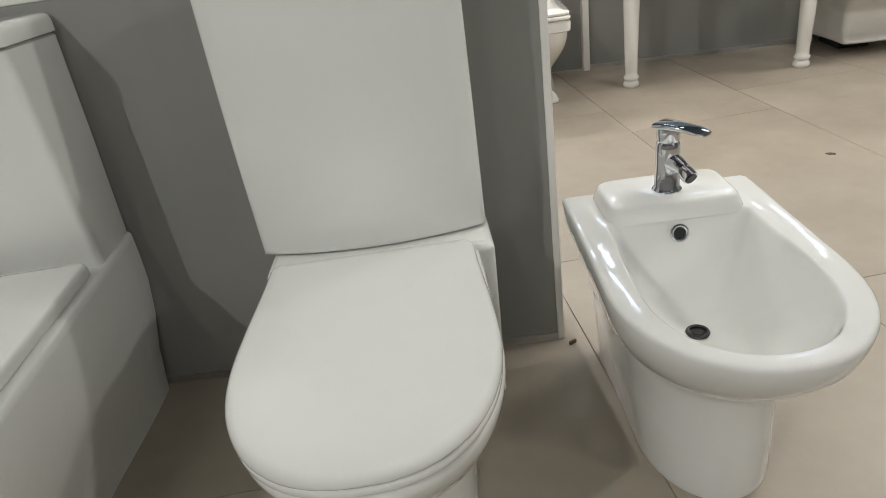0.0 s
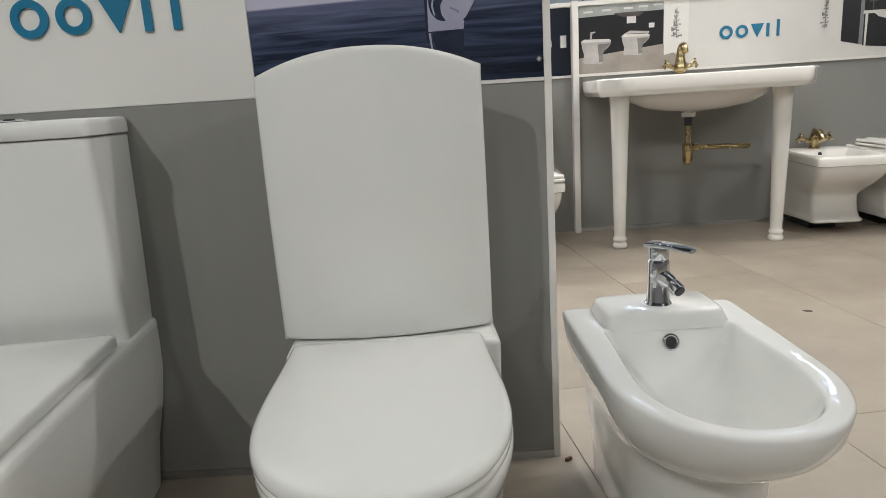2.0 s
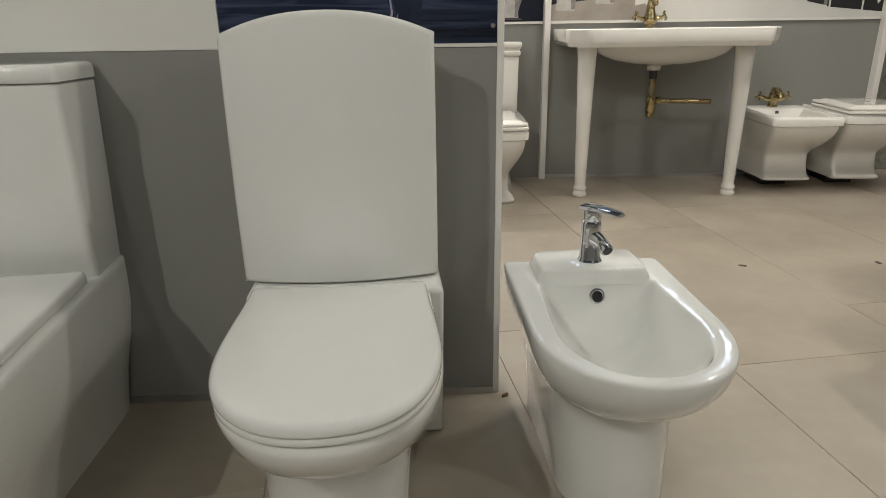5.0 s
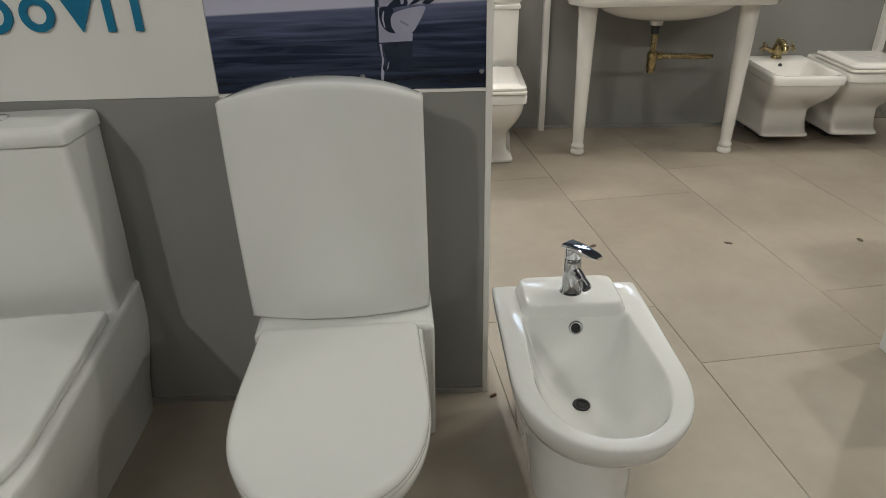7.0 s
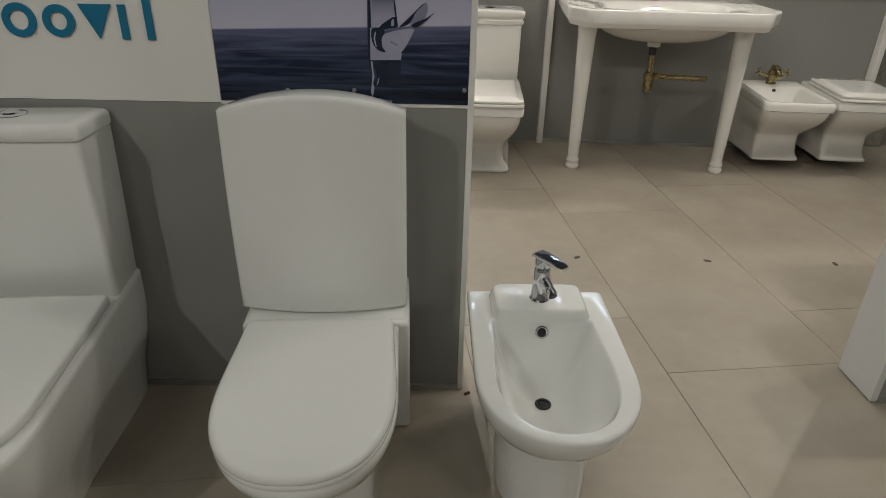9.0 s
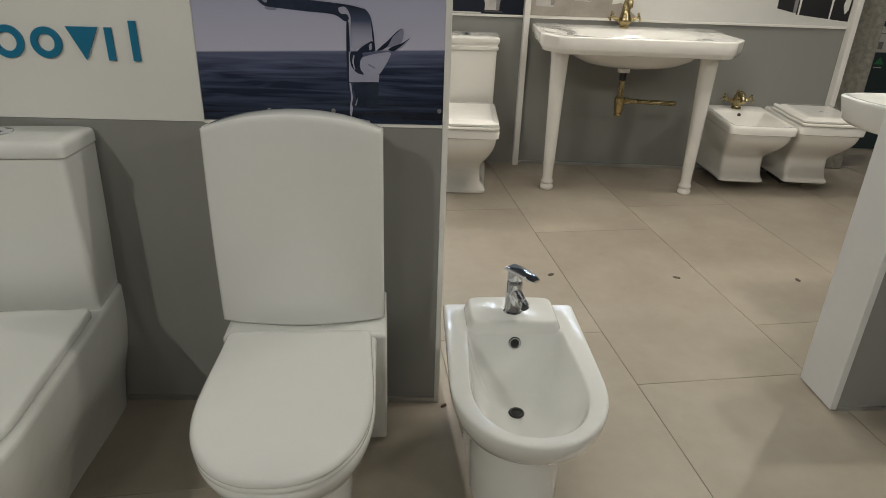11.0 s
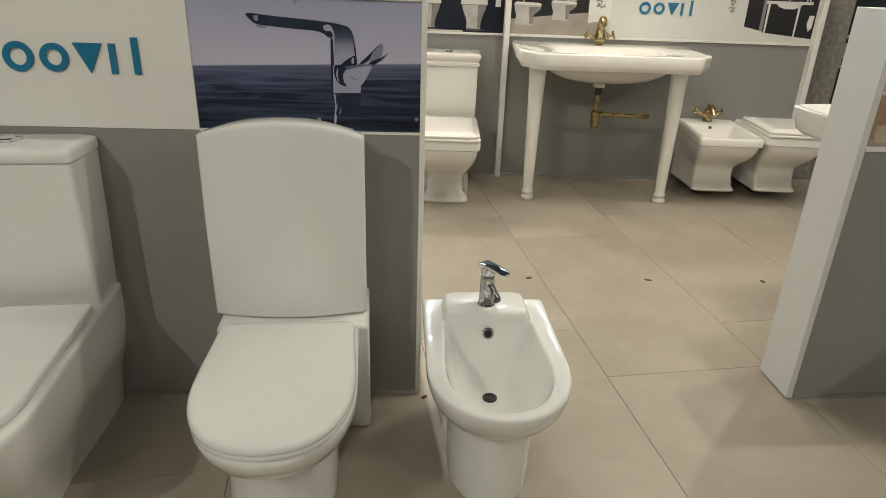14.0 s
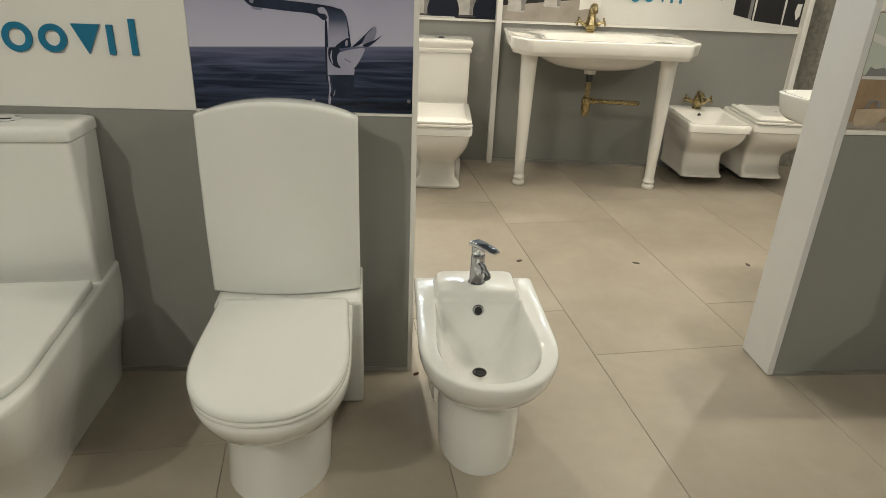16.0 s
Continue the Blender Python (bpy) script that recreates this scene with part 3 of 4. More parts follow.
pr("printed_room", [(0.468, 0.985), (0.935, 1.035), (0.935, 1.215), (0.468, 1.20)], P_BLACK)
pr("printed_floor", [(0.468, 0.901), (1.10, 0.901), (0.99, 0.985), (0.935, 1.035), (0.468, 0.985)], P_FLOOR)
pr("printed_ceiling", [(0.468, 1.20), (0.935, 1.215), (0.935, 1.258), (0.468, 1.258)], P_PALE)
for k, x in enumerate((0.50, 0.60, 0.72, 0.80, 0.88)):
    pr("printed_lamp", rect(x, x + 0.05, 1.222 + 0.004 * k, 1.232 + 0.004 * k), P_WHITE, 2)
pr("printed_glow", [(0.66, 1.213), (0.84, 1.215), (0.80, 1.19), (0.72, 1.188)], P_GREY, 2)


def side_ware(put, x, z, w, h, lidded, name):
    """A printed toilet or bidet seen from the side; back at the left, lower left corner at x, z."""
    def q(pts):
        return [(x + w * a, z + h * b) for a, b in pts]
    put(name, q([(0.0, 0.93), (0.10, 1.0), (0.93, 0.97), (1.0, 0.90), (0.97, 0.74), (0.88, 0.62), (0.76, 0.50), (0.72, 0.34), (0.73, 0.08), (0.68, 0.0), (0.10, 0.03), (0.06, 0.10), (0.10, 0.40), (0.03, 0.70)]), P_WC, 2)
    put("printed_shade", q([(0.55, 0.78), (0.96, 0.80), (0.93, 0.70), (0.80, 0.56), (0.73, 0.42), (0.73, 0.08), (0.60, 0.06), (0.58, 0.40)]), P_WCSHADE, 3)
    put("printed_rim", q([(0.0, 0.93), (0.10, 1.0), (0.93, 0.97), (1.0, 0.90), (0.92, 0.86), (0.08, 0.88)]), P_WHITE, 4)
    if lidded:
        put("printed_lid", q([(0.06, 1.0), (0.30, 1.16), (0.98, 1.08), (0.97, 0.99), (0.30, 1.02)]), P_WC, 3)
    else:
        put("printed_tap", q([(0.30, 1.0), (0.36, 1.0), (0.38, 1.22), (0.48, 1.24), (0.48, 1.30), (0.32, 1.28)]), P_WC, 3)


side_ware(pr, 0.484, 0.950, 0.165, 0.134, False, "printed_bidet")
side_ware(pr, 0.706, 0.984, 0.155, 0.114, True, "printed_toilet")
pr("printed_plate", rect(0.735, 0.785, 1.155, 1.192), P_WHITE, 2)
pr("printed_roll", rect(0.855, 0.885, 1.125, 1.15), P_WHITE, 2)
pr("printed_wall", [(0.938, 0.975), (1.07, 1.0), (1.07, 1.258), (0.938, 1.258)], WHITEPANEL, 2)
for bx in (1.005, 1.80):
    rnd = random.Random(int(bx * 100))
    pr("printed_tree", [(bx - 0.002, 1.06), (bx + 0.002, 1.06), (bx + 0.003, 1.22), (bx - 0.001, 1.22)], P_SCRIB, 3)
    for k in range(26):
        zz = 1.062 + k * 0.0059
        ww = 0.034 * (1 - k / 34) * rnd.uniform(0.3, 1.1)
        sx = -1 if k % 2 else 1
        pr("printed_branch", [(bx, zz), (bx + sx * ww, zz + 0.012 * rnd.uniform(-1, 1.5)), (bx + sx * ww * 0.95, zz + 0.0016 + 0.012 * rnd.uniform(-1, 1.5)), (bx, zz + 0.002)], P_SCRIB, 3)
pr("printed_room", [(1.89, 0.985), (1.985, 0.965), (1.985, 1.258), (1.89, 1.258)], P_BLACK)
pr("printed_room", [(2.005, 0.955), (2.314, 0.925), (2.314, 1.258), (2.005, 1.258)], P_BLACK)
pr("printed_wall", [(1.985, 1.02), (2.005, 1.018), (2.005, 1.258), (1.985, 1.258)], P_SCRIB)
pr("printed_floor", [(1.985, 0.965), (2.005, 0.962), (2.005, 1.018), (1.985, 1.02)], P_SCRIB)
pr("printed_table", rect(2.00, 2.28, 1.120, 1.136), P_WHITE, 3)
pr("printed_bowl", [(2.06, 1.1205), (2.22, 1.1205), (2.20, 1.103), (2.165, 1.092), (2.115, 1.092), (2.08, 1.103)], P_WHITE, 2)
for lx in (2.012, 2.195):
    pr("printed_leg", [(lx + 0.002, 0.932), (lx + 0.011, 0.932), (lx + 0.014, 1.1205), (lx, 1.1205)], P_WHITE, 2)
pr("printed_rail", [(2.026, 0.934), (2.30, 0.912), (2.30, 0.920), (2.026, 0.943)], P_WHITE, 3)
pr("printed_tap", rect(2.13, 2.14, 1.14, 1.17), P_WHITE, 2)
pr("printed_mirror", rect(2.11, 2.22, 1.195, 1.245), P_WHITE, 2)
pr("printed_glass", rect(2.118, 2.212, 1.202, 1.24), P_GREY, 3)
pr("printed_lamp", [(2.03, 1.18), (2.07, 1.18), (2.062, 1.215), (2.038, 1.215)], P_GREY, 2)
pr("printed_lamp", rect(2.047, 2.053, 1.14, 1.18), P_GREY, 2)
pr("printed_bottle", rect(2.235, 2.245, 1.14, 1.165), P_WHITE, 2)
pr("printed_bottle", rect(2.255, 2.264, 1.14, 1.16), P_WHITE, 2)
pr("printed_towel", [(2.275, 1.06), (2.305, 1.06), (2.302, 0.99), (2.285, 0.965), (2.268, 1.01)], P_WHITE, 2)
logo(pose(1.235, FY - 0.002, 1.036), 0.345, 0.004, "small flat blue shapes on the printed board")

pl = poster("toilet_poster", "printed board with white toilets on dark blue", -0.155, 0.428, PZ, 1.260, FY + 0.012, P_NIGHT)


def pq(name, pts, m, lift=1):
    printed(pl, name, pts, m, lift, -0.155, PZ)


for cx in (-0.036, 0.244):
    def q(pts):
        return [(cx + 0.080 * a, 0.92 + 0.17 * b) for a, b in pts]
    pq("printed_toilet", q([(-0.93, 0.86), (0.93, 0.86), (0.86, 0.66), (0.62, 0.38), (0.52, 0.2), (0.54, 0.0), (-0.54, 0.0), (-0.52, 0.2), (-0.62, 0.38), (-0.86, 0.66)]), P_WC, 2)
    pq("printed_lid", q([(-1.0, 0.82), (1.0, 0.82), (0.98, 1.0), (-0.98, 1.0)]), P_WHITE, 3)
    pq("printed_shade", q([(0.3, 0.82), (0.92, 0.82), (0.84, 0.66), (0.60, 0.38), (0.50, 0.2), (0.51, 0.02), (0.28, 0.02)]), P_WCSHADE, 3)
    pq("printed_shade", q([(-1.0, 0.79), (1.0, 0.79), (1.0, 0.815), (-1.0, 0.815)]), P_WCSHADE, 4)
    pq("printed_shadow", q([(-0.6, -0.02), (0.7, -0.02), (0.85, -0.07), (-0.5, -0.07)]), P_GREY, 2)
    pq("printed_plate", rect(cx - 0.047, cx + 0.047, 1.135, 1.19), P_WHITE, 2)
pq("printed_socket", rect(0.372, 0.405, 1.05, 1.115), P_WHITE, 2)
pq("printed_floor", rect(-0.150, 0.18, 0.9, 0.908), P_WHITE, 2)

side_p = poster("beige_bathroom_poster", "printed photo of a brown tiled bathroom with bidets", 1.236, 3.0, 0.848, 1.163, 0.022, P_BROWN)
side_p.matrix_world = SIDE @ pose(0.0085, 0.004, 0.848)


def ps(name, pts, m, lift=1):
    printed(side_p, name, pts, m, lift, 1.236, 0.848)


ps("printed_floor", rect(1.238, 2.9, 0.85, 0.868), P_FLOOR)
ps("printed_wall", rect(1.238, 2.9, 1.0, 1.161), P_MINT)
ps("printed_shelf", rect(1.238, 2.9, 0.988, 0.997), P_WHITE, 2)
ps("printed_clutter", [(1.245, 0.997), (1.33, 0.997), (1.325, 1.012), (1.31, 1.008), (1.295, 1.02), (1.27, 1.016), (1.255, 1.022)], P_SCRIB, 3)
ps("printed_cloth", [(1.238, 1.09), (1.40, 1.04), (1.40, 1.055), (1.30, 1.09), (1.238, 1.11)], P_WHITE, 2)
for cx in (1.285, 1.56):
    ps("printed_bidet", [(cx - 0.035, 0.905), (cx + 0.07, 0.908), (cx + 0.066, 0.893), (cx + 0.045, 0.872), (cx + 0.035, 0.858), (cx - 0.025, 0.856), (cx - 0.036, 0.875)], P_CREAM, 2)
    ps("printed_tap", [(cx - 0.012, 0.908), (cx - 0.004, 0.908), (cx + 0.004, 0.925), (cx + 0.022, 0.927), (cx + 0.022, 0.933), (cx - 0.004, 0.931)], P_SCRIB, 3)
    ps("printed_knob", [(cx + 0.028 + 0.009 * math.cos(k), 0.919 + 0.009 * math.sin(k)) for k in range(6)], P_SCRIB, 3)
for cx in (1.375, 1.65):
    ps("printed_toilet", [(cx - 0.02, 0.925), (cx + 0.08, 0.925), (cx + 0.08, 0.985), (cx - 0.01, 0.982)], P_CREAM, 2)
    ps("printed_bowl", [(cx - 0.02, 0.925), (cx + 0.08, 0.925), (cx + 0.06, 0.875), (cx, 0.872)], P_CREAM, 2)


# ---- near toilets ----
def toilet_round(m):
    """Free-standing toilet with an arched tank front and a rounded lid; the front points to -y."""
    ob = thing("toilet", "glossy white ceramic toilet with arched tank and closed lid", "toilet", m, "round toilets")
    block = box(-0.190, 0.206, 0.0, 0.165, 0.0, 0.388, 0.012, 3)
    for v in block.verts:
        if v.co.y < 0.1:
            v.co.y -= 0.072 * v.co.z / 0.388
    part("back_block", block, CERAMIC, ob)
    prof = [  # z, back, front, waist, back width
        (0.0, 0.03, -0.385, 0.122, 0.128), (0.05, 0.03, -0.385, 0.121, 0.128), (0.16, 0.03, -0.39, 0.122, 0.130), (0.245, 0.03, -0.40, 0.124, 0.134),
        (0.272, 0.03, -0.41, 0.127, 0.138), (0.281, 0.03, -0.42, 0.133, 0.142), (0.290, 0.03, -0.45, 0.145, 0.150), (0.308, 0.03, -0.495, 0.157, 0.158), (0.333, 0.03, -0.527, 0.165, 0.166),
        (0.368, 0.03, -0.549, 0.170, 0.172), (0.392, 0.03, -0.558, 0.172, 0.175), (0.403, 0.03, -0.557, 0.171, 0.175), (0.4105, 0.028, -0.55, 0.166, 0.172), (0.412, 0.02, -0.54, 0.156, 0.166), (0.4125, -0.02, -0.50, 0.12, 0.13)]
    part("bowl", loft([d_ring(z * 0.927, yb, yf * 1.012, w * 1.03 + (0.010 if z < 0.29 else 0.005), wb * 1.03, 0.58, 0.02, 2.15, cx=-0.016 * max(0.0, 1 - z / 0.36)) for z, yb, yf, w, wb in prof]), CERAMIC, ob, smooth=50)
    part("deck", box(-0.186, 0.2025, -0.060, 0.163, 0.352, 0.3895, 0.012, 3), CERAMIC, ob)
    def lid_rings(z0, z1, grow, r, crown=0.0):
        rows = []
        for k in range(4):
            a = math.pi / 2 * k / 3
            rows.append((z0 + 0.3 * r * (1 - math.cos(a)), -0.3 * r * (1 - math.sin(a))))
        for k in range(6):
            a = math.pi / 2 * k / 5
            rows.append((z1 - r + r * math.sin(a), -r * (1 - math.cos(a))))
        rings = [d_ring(z, -0.082 + 0.25 * g, -0.566 - grow - g, 0.178 + grow + g, 0.169 + grow + g * 0.6, 0.50, 0.018, 2.3) for z, g in rows]
        edge = rings[-1]
        for k in range(1, 13):
            f = k / 12.5
            rings.append([(x * (1 - f), -0.30 + (y + 0.30) * (1 - f), z + crown * (1 - (1 - f) ** 2)) for x, y, z in edge])
        return rings
    part("seat", loft(lid_rings(0.383, 0.3935, 0.0, 0.005)), SEATPLASTIC, ob, "thin glossy white seat ring", smooth=50)
    part("lid", loft(lid_rings(0.395, 0.413, 0.001, 0.012, 0.004)), SEATPLASTIC, ob, "glossy white closed lid with rounded rim", smooth=60)
    for x in (-0.085, 0.085):
        part("hinge", box(x - 0.018, x + 0.018, -0.084, -0.062, 0.387, 0.402, 0.005, 2), SEATPLASTIC, ob)
    part("tank", slab(0.166, 0.390, lambda u: 0.862 + 0.016 * (1 - u * u), lambda u, v: 0.03, 0.162, 0.018), CERAMIC, ob)
    part("tank_front", slab(0.200, 0.393, lambda u: 0.878 + 0.041 * (1 - abs(u) ** 2.2), lambda u, v: -0.004 - 0.030 * (1 - u * u) - 0.008 * math.sin(math.pi * min(1, v * 1.02)) ** 1.0, 0.04, 0.05, 18), CERAMIC, ob, smooth=60)
    return ob


def toilet_square():
    """Close-coupled toilet with a flat angular tank and a thick soft-square lid."""
    ob = thing("toilet", "white ceramic close-coupled toilet with angular tank", "toilet", pose(-1.0235, -0.225, 0, 0, 0, 8))
    prof = [(0.0, 0.20, -0.40, 0.118, 0.146), (0.03, 0.20, -0.405, 0.122, 0.149), (0.12, 0.203, -0.44, 0.142, 0.16), (0.22, 0.205, -0.50, 0.168, 0.182), (0.30, 0.205, -0.55, 0.188, 0.193),
            (0.36, 0.203, -0.57, 0.194, 0.196), (0.40, 0.20, -0.583, 0.199, 0.197), (0.414, 0.20, -0.584, 0.2, 0.197), (0.419, 0.198, -0.58, 0.196, 0.193), (0.42, 0.15, -0.54, 0.15, 0.15)]
    part("body", loft([d_ring(z * 0.955, yb - 0.044, yf * 1.03, w, wb, 0.72, 0.018, 4.2) for z, yb, yf, w, wb in prof]), CERAMIC, ob, smooth=60)
    def slabs(z0, z1, r):
        rows = [(z0, -0.004), (z0 + 0.003, 0.0)]
        for k in range(6):
            a = math.pi / 2 * k / 5
            rows.append((z1 - r + r * math.sin(a), -r * (1 - math.cos(a))))
        rows += [(z1 + 0.001, -r - 0.05), (z1 + 0.002, -r - 0.10)]
        return [d_ring(z, -0.034 + 0.2 * g, -0.572 - g, 0.187 + g, 0.187 + g, 0.70, 0.012, 2.7) for z, g in rows]
    part("lid", loft(slabs(0.4035, 0.429, 0.009)), SEATPLASTIC, ob, "thick white closed lid", smooth=60)
    for x in (-0.1, 0.1):
        part("hinge", box(x - 0.022, x + 0.022, -0.03, 0.0, 0.392, 0.410, 0.005), CERAMIC, ob)
    def tank_ring(z, f, hw, hb):
        pts = [(-hb, 0.158), (-hw, f), (hw, f), (hb, 0.158)]
        out = []
        r = 0.016
        for i in range(4):
            a, b, c = Vector(pts[i - 1]), Vector(pts[i]), Vector(pts[(i + 1) % 4])
            p0, p1 = b + (a - b).normalized() * r, b + (c - b).normalized() * r
            for k in range(6):
                t = k / 5
                q = (1 - t) ** 2 * p0 + 2 * t * (1 - t) * b + t * t * p1
                out.append((q.x, q.y, z))
        return out
    part("tank", loft([tank_ring(0.398, 0.004, 0.188, 0.186), tank_ring(0.4021, 0.0, 0.19, 0.188), tank_ring(0.5996, 0.0, 0.186, 0.196), tank_ring(0.7909, 0.0, 0.182, 0.202), tank_ring(0.794, 0.004, 0.178, 0.198)]), CERAMIC, ob, smooth=50)
    lid = part("tank_lid", loft([tank_ring(0.7956, -0.001, 0.183, 0.201), tank_ring(0.7976, -0.004, 0.187, 0.205), tank_ring(0.8177, -0.004, 0.187, 0.205), tank_ring(0.8254, -0.001, 0.184, 0.202), tank_ring(0.829, 0.007, 0.176, 0.194), tank_ring(0.83, 0.03, 0.155, 0.17)]), CERAMIC, ob, smooth=60)
    part("flush_button", lathe([(0.0, 0.8357), (0.018, 0.8357), (0.0195, 0.8341), (0.0205, 0.8331), (0.030, 0.8326), (0.033, 0.8311), (0.034, 0.828)], 32, (0.006, 0.105, 0)), CHROME, lid, "round chrome push button")
    return ob


toilet_round(pose(-0.3225, -0.192, 0, 0, 0, 5.5))
# unseen copy out of view, added to cast a rounded shadow on the floor
toilet_round(SIDE @ pose(0.66, -0.19, 0))
toilet_square()


def mixer(parent, m):
    """Small chrome single-lever mixer with a swivel aerator."""
    swivel = m @ pose(0, 0, 0, 0, 0, -16)

    def P(name, bm, label=""):
        bm.transform(m if name in ("cap", "lever") else swivel)
        return part(name, bm, CHROME, tap, label)
    tap_body = lathe([(0.0, 0.0), (0.027, 0.0), (0.028, 0.003), (0.0255, 0.007), (0.0235, 0.010), (0.0225, 0.06), (0.0225, 0.088), (0.021, 0.096), (0.017, 0.100), (0.0, 0.101)], 32)
    tap_body.transform(m)
    tap = part("mixer_tap", tap_body, CHROME, parent, "polished chrome single-lever mixer tap")
    sp = [(0, -0.004, 0.062), (0.0, -0.026, 0.060), (0.0, -0.046, 0.055)]
    P("spout", sweep(bend(sp, 5), [0.018, 0.0178, 0.0174, 0.017, 0.0166, 0.016, 0.0152, 0.0145, 0.0138, 0.0132, 0.0128], 20))
    P("aerator", sweep([(0, -0.040, 0.057), (0, -0.048, 0.053), (0, -0.050, 0.052), (0.0, -0.066, 0.044)], [0.0125, 0.013, 0.0142, 0.0142], 20))
    ring = lathe([(0.0, 0.0), (0.011, 0.0), (0.011, 0.0012), (0.0, 0.0012)], 20, m=look((0, -0.0665, 0.0437), (0, -0.050, 0.052)))
    ring.transform(swivel)
    part("outlet", ring, DARK, tap, "dark outlet")
    P("cap", lathe([(0.0, 0.100), (0.020, 0.100), (0.0215, 0.104), (0.0215, 0.122), (0.0205, 0.127), (0.0, 0.129)], 28))
    lev = bmesh.new()
    rows = []
    for k in range(9):
        t = k / 8
        y = 0.021 - 0.100 * t
        z = 0.128 + 0.010 * t - 0.012 * t * t
        w = 0.0225 - 0.006 * t if t < 0.9 else 0.012
        h = 0.006 - 0.0025 * t
        rows.append([(w * math.copysign(abs(math.cos(a)) ** 0.5, math.cos(a)) if abs(math.cos(a)) > 0.01 else 0, y, z + h * math.copysign(abs(math.sin(a)) ** 0.45, math.sin(a))) for a in [2 * math.pi * i / 24 for i in range(24)]])
    loft(rows, bm=lev)
    P("lever", lev)
    return tap


# ---- near bidet ----
def bidet_round():
    ob = thing("bidet", "glossy white ceramic floor-standing bidet with chrome tap", "bidet", pose(0.1995, -0.042, 0, 0, 0, 3.6))
    out = [(0.0, 0.0, -0.400, 0.108, 0.113), (0.012, 0.0, -0.403, 0.110, 0.114), (0.12, 0.0, -0.405, 0.112, 0.120), (0.205, 0.0, -0.413, 0.115, 0.131), (0.228, 0.0, -0.420, 0.119, 0.137), (0.245, 0.0, -0.435, 0.126, 0.143),
           (0.262, 0.0, -0.464, 0.138, 0.151), (0.285, 0.0, -0.503, 0.152, 0.159), (0.312, 0.0, -0.534, 0.1632, 0.167), (0.340, 0.0, -0.553, 0.1705, 0.1735), (0.364, 0.0, -0.561, 0.1737, 0.1755), (0.3815, 0.0, -0.5635, 0.1747, 0.176),
           (0.3858, -0.001, -0.5622, 0.1738, 0.1752), (0.3882, -0.003, -0.5592, 0.1710, 0.1728), (0.3892, -0.006, -0.5550, 0.167, 0.169), (0.3893, -0.012, -0.549, 0.162, 0.164)]
    rings = [d_ring(z * 0.964, yb, yf * (1.07 - 0.075 * min(1.0, z / 0.3)), w + 0.002, wb + 0.001, 0.60, 0.012, 2.15) for z, yb, yf, w, wb in out]
    # the bowl: height, back, front, half widths, roundness, corner radius
    inn = [(0.3890, -0.1180, -0.5130, 0.1385, 0.1275, 2.2, 0.012), (0.3884, -0.1190, -0.5115, 0.1368, 0.1258, 2.2, 0.013), (0.3870, -0.1200, -0.5100, 0.1352, 0.1240, 2.2, 0.014), (0.3845, -0.1215, -0.5085, 0.1336, 0.1222, 2.2, 0.015), (0.380, -0.1235, -0.5070, 0.1322, 0.1206, 2.2, 0.016), (0.370, -0.1275, -0.5035, 0.1298, 0.1175, 2.2, 0.02),
           (0.348, -0.137, -0.495, 0.1245, 0.1105, 2.2, 0.026), (0.315, -0.149, -0.476, 0.1150, 0.100, 2.15, 0.034), (0.282, -0.162, -0.447, 0.1010, 0.086, 2.1, 0.04), (0.255, -0.176, -0.412, 0.083, 0.070, 2.05, 0.042), (0.237, -0.190, -0.372, 0.063, 0.053, 2.0, 0.04), (0.2265, -0.203, -0.334, 0.045, 0.039, 2.0, 0.034), (0.220, -0.212, -0.300, 0.031, 0.027, 2.0, 0.025), (0.2165, -0.222, -0.265, 0.018, 0.016, 2.0, 0.012)]
    rings += [d_ring(z * 0.964, yb - 0.016, yf * 1.04, w - 0.003, wb, 0.55, r, p) for z, yb, yf, w, wb, p, r in inn]
    part("body", loft(rings), CERAMIC, ob, smooth=70)
    deck = [s_ring(z - 0.011, 0.0, cy - 0.007, w, d + 0.007, 8, 64) for z, cy, w, d in ((0.379, -0.065, 0.122, 0.063), (0.386, -0.0645, 0.1215, 0.0625), (0.392, -0.0645, 0.119, 0.0625), (0.401, -0.063, 0.1145, 0.061), (0.407, -0.063, 0.1125, 0.0595), (0.4105, -0.063, 0.1095, 0.0565), (0.412, -0.063, 0.105, 0.052))]
    part("tap_deck", loft(deck), CERAMIC, ob, smooth=70)
    hole = pose(0.0, -0.153, 0.348, 72, 0, 0)
    part("overflow_ring", torus(0.0135, 0.0035, hole), CHROME, ob, "chrome overflow ring")
    part("overflow_hole", lathe([(0.0, 0.001), (0.0125, 0.001), (0.0125, -0.002), (0.0, -0.002)], 24, (0.0, -0.153, 0.348), m=pose(0, 0, 0, 72)), DARK, ob, "dark overflow opening")
    part("drain_ring", torus(0.0165, 0.0035, pose(0.0, -0.257, 0.2112)), DULLMETAL, ob, "dark metal drain ring")
    part("drain_plug", lathe([(0.0, 0.2108), (0.008, 0.2103), (0.010, 0.2083), (0.0, 0.2073)], 24, (0.0, -0.257, 0.0018)), DULLMETAL, ob, "dark metal drain plug")
    part("drain_hole", lathe([(0.0, 0.2081), (0.018, 0.2081), (0.018, 0.2068), (0.0, 0.2068)], 24, (0.0, -0.257, 0.0018)), DARK, ob, "dark drain opening")
    mixer(ob, pose(0.0, -0.080, 0.4005, 0, 0, 36) @ Matrix.Scale(0.93, 4))
    return ob


bidet_round()


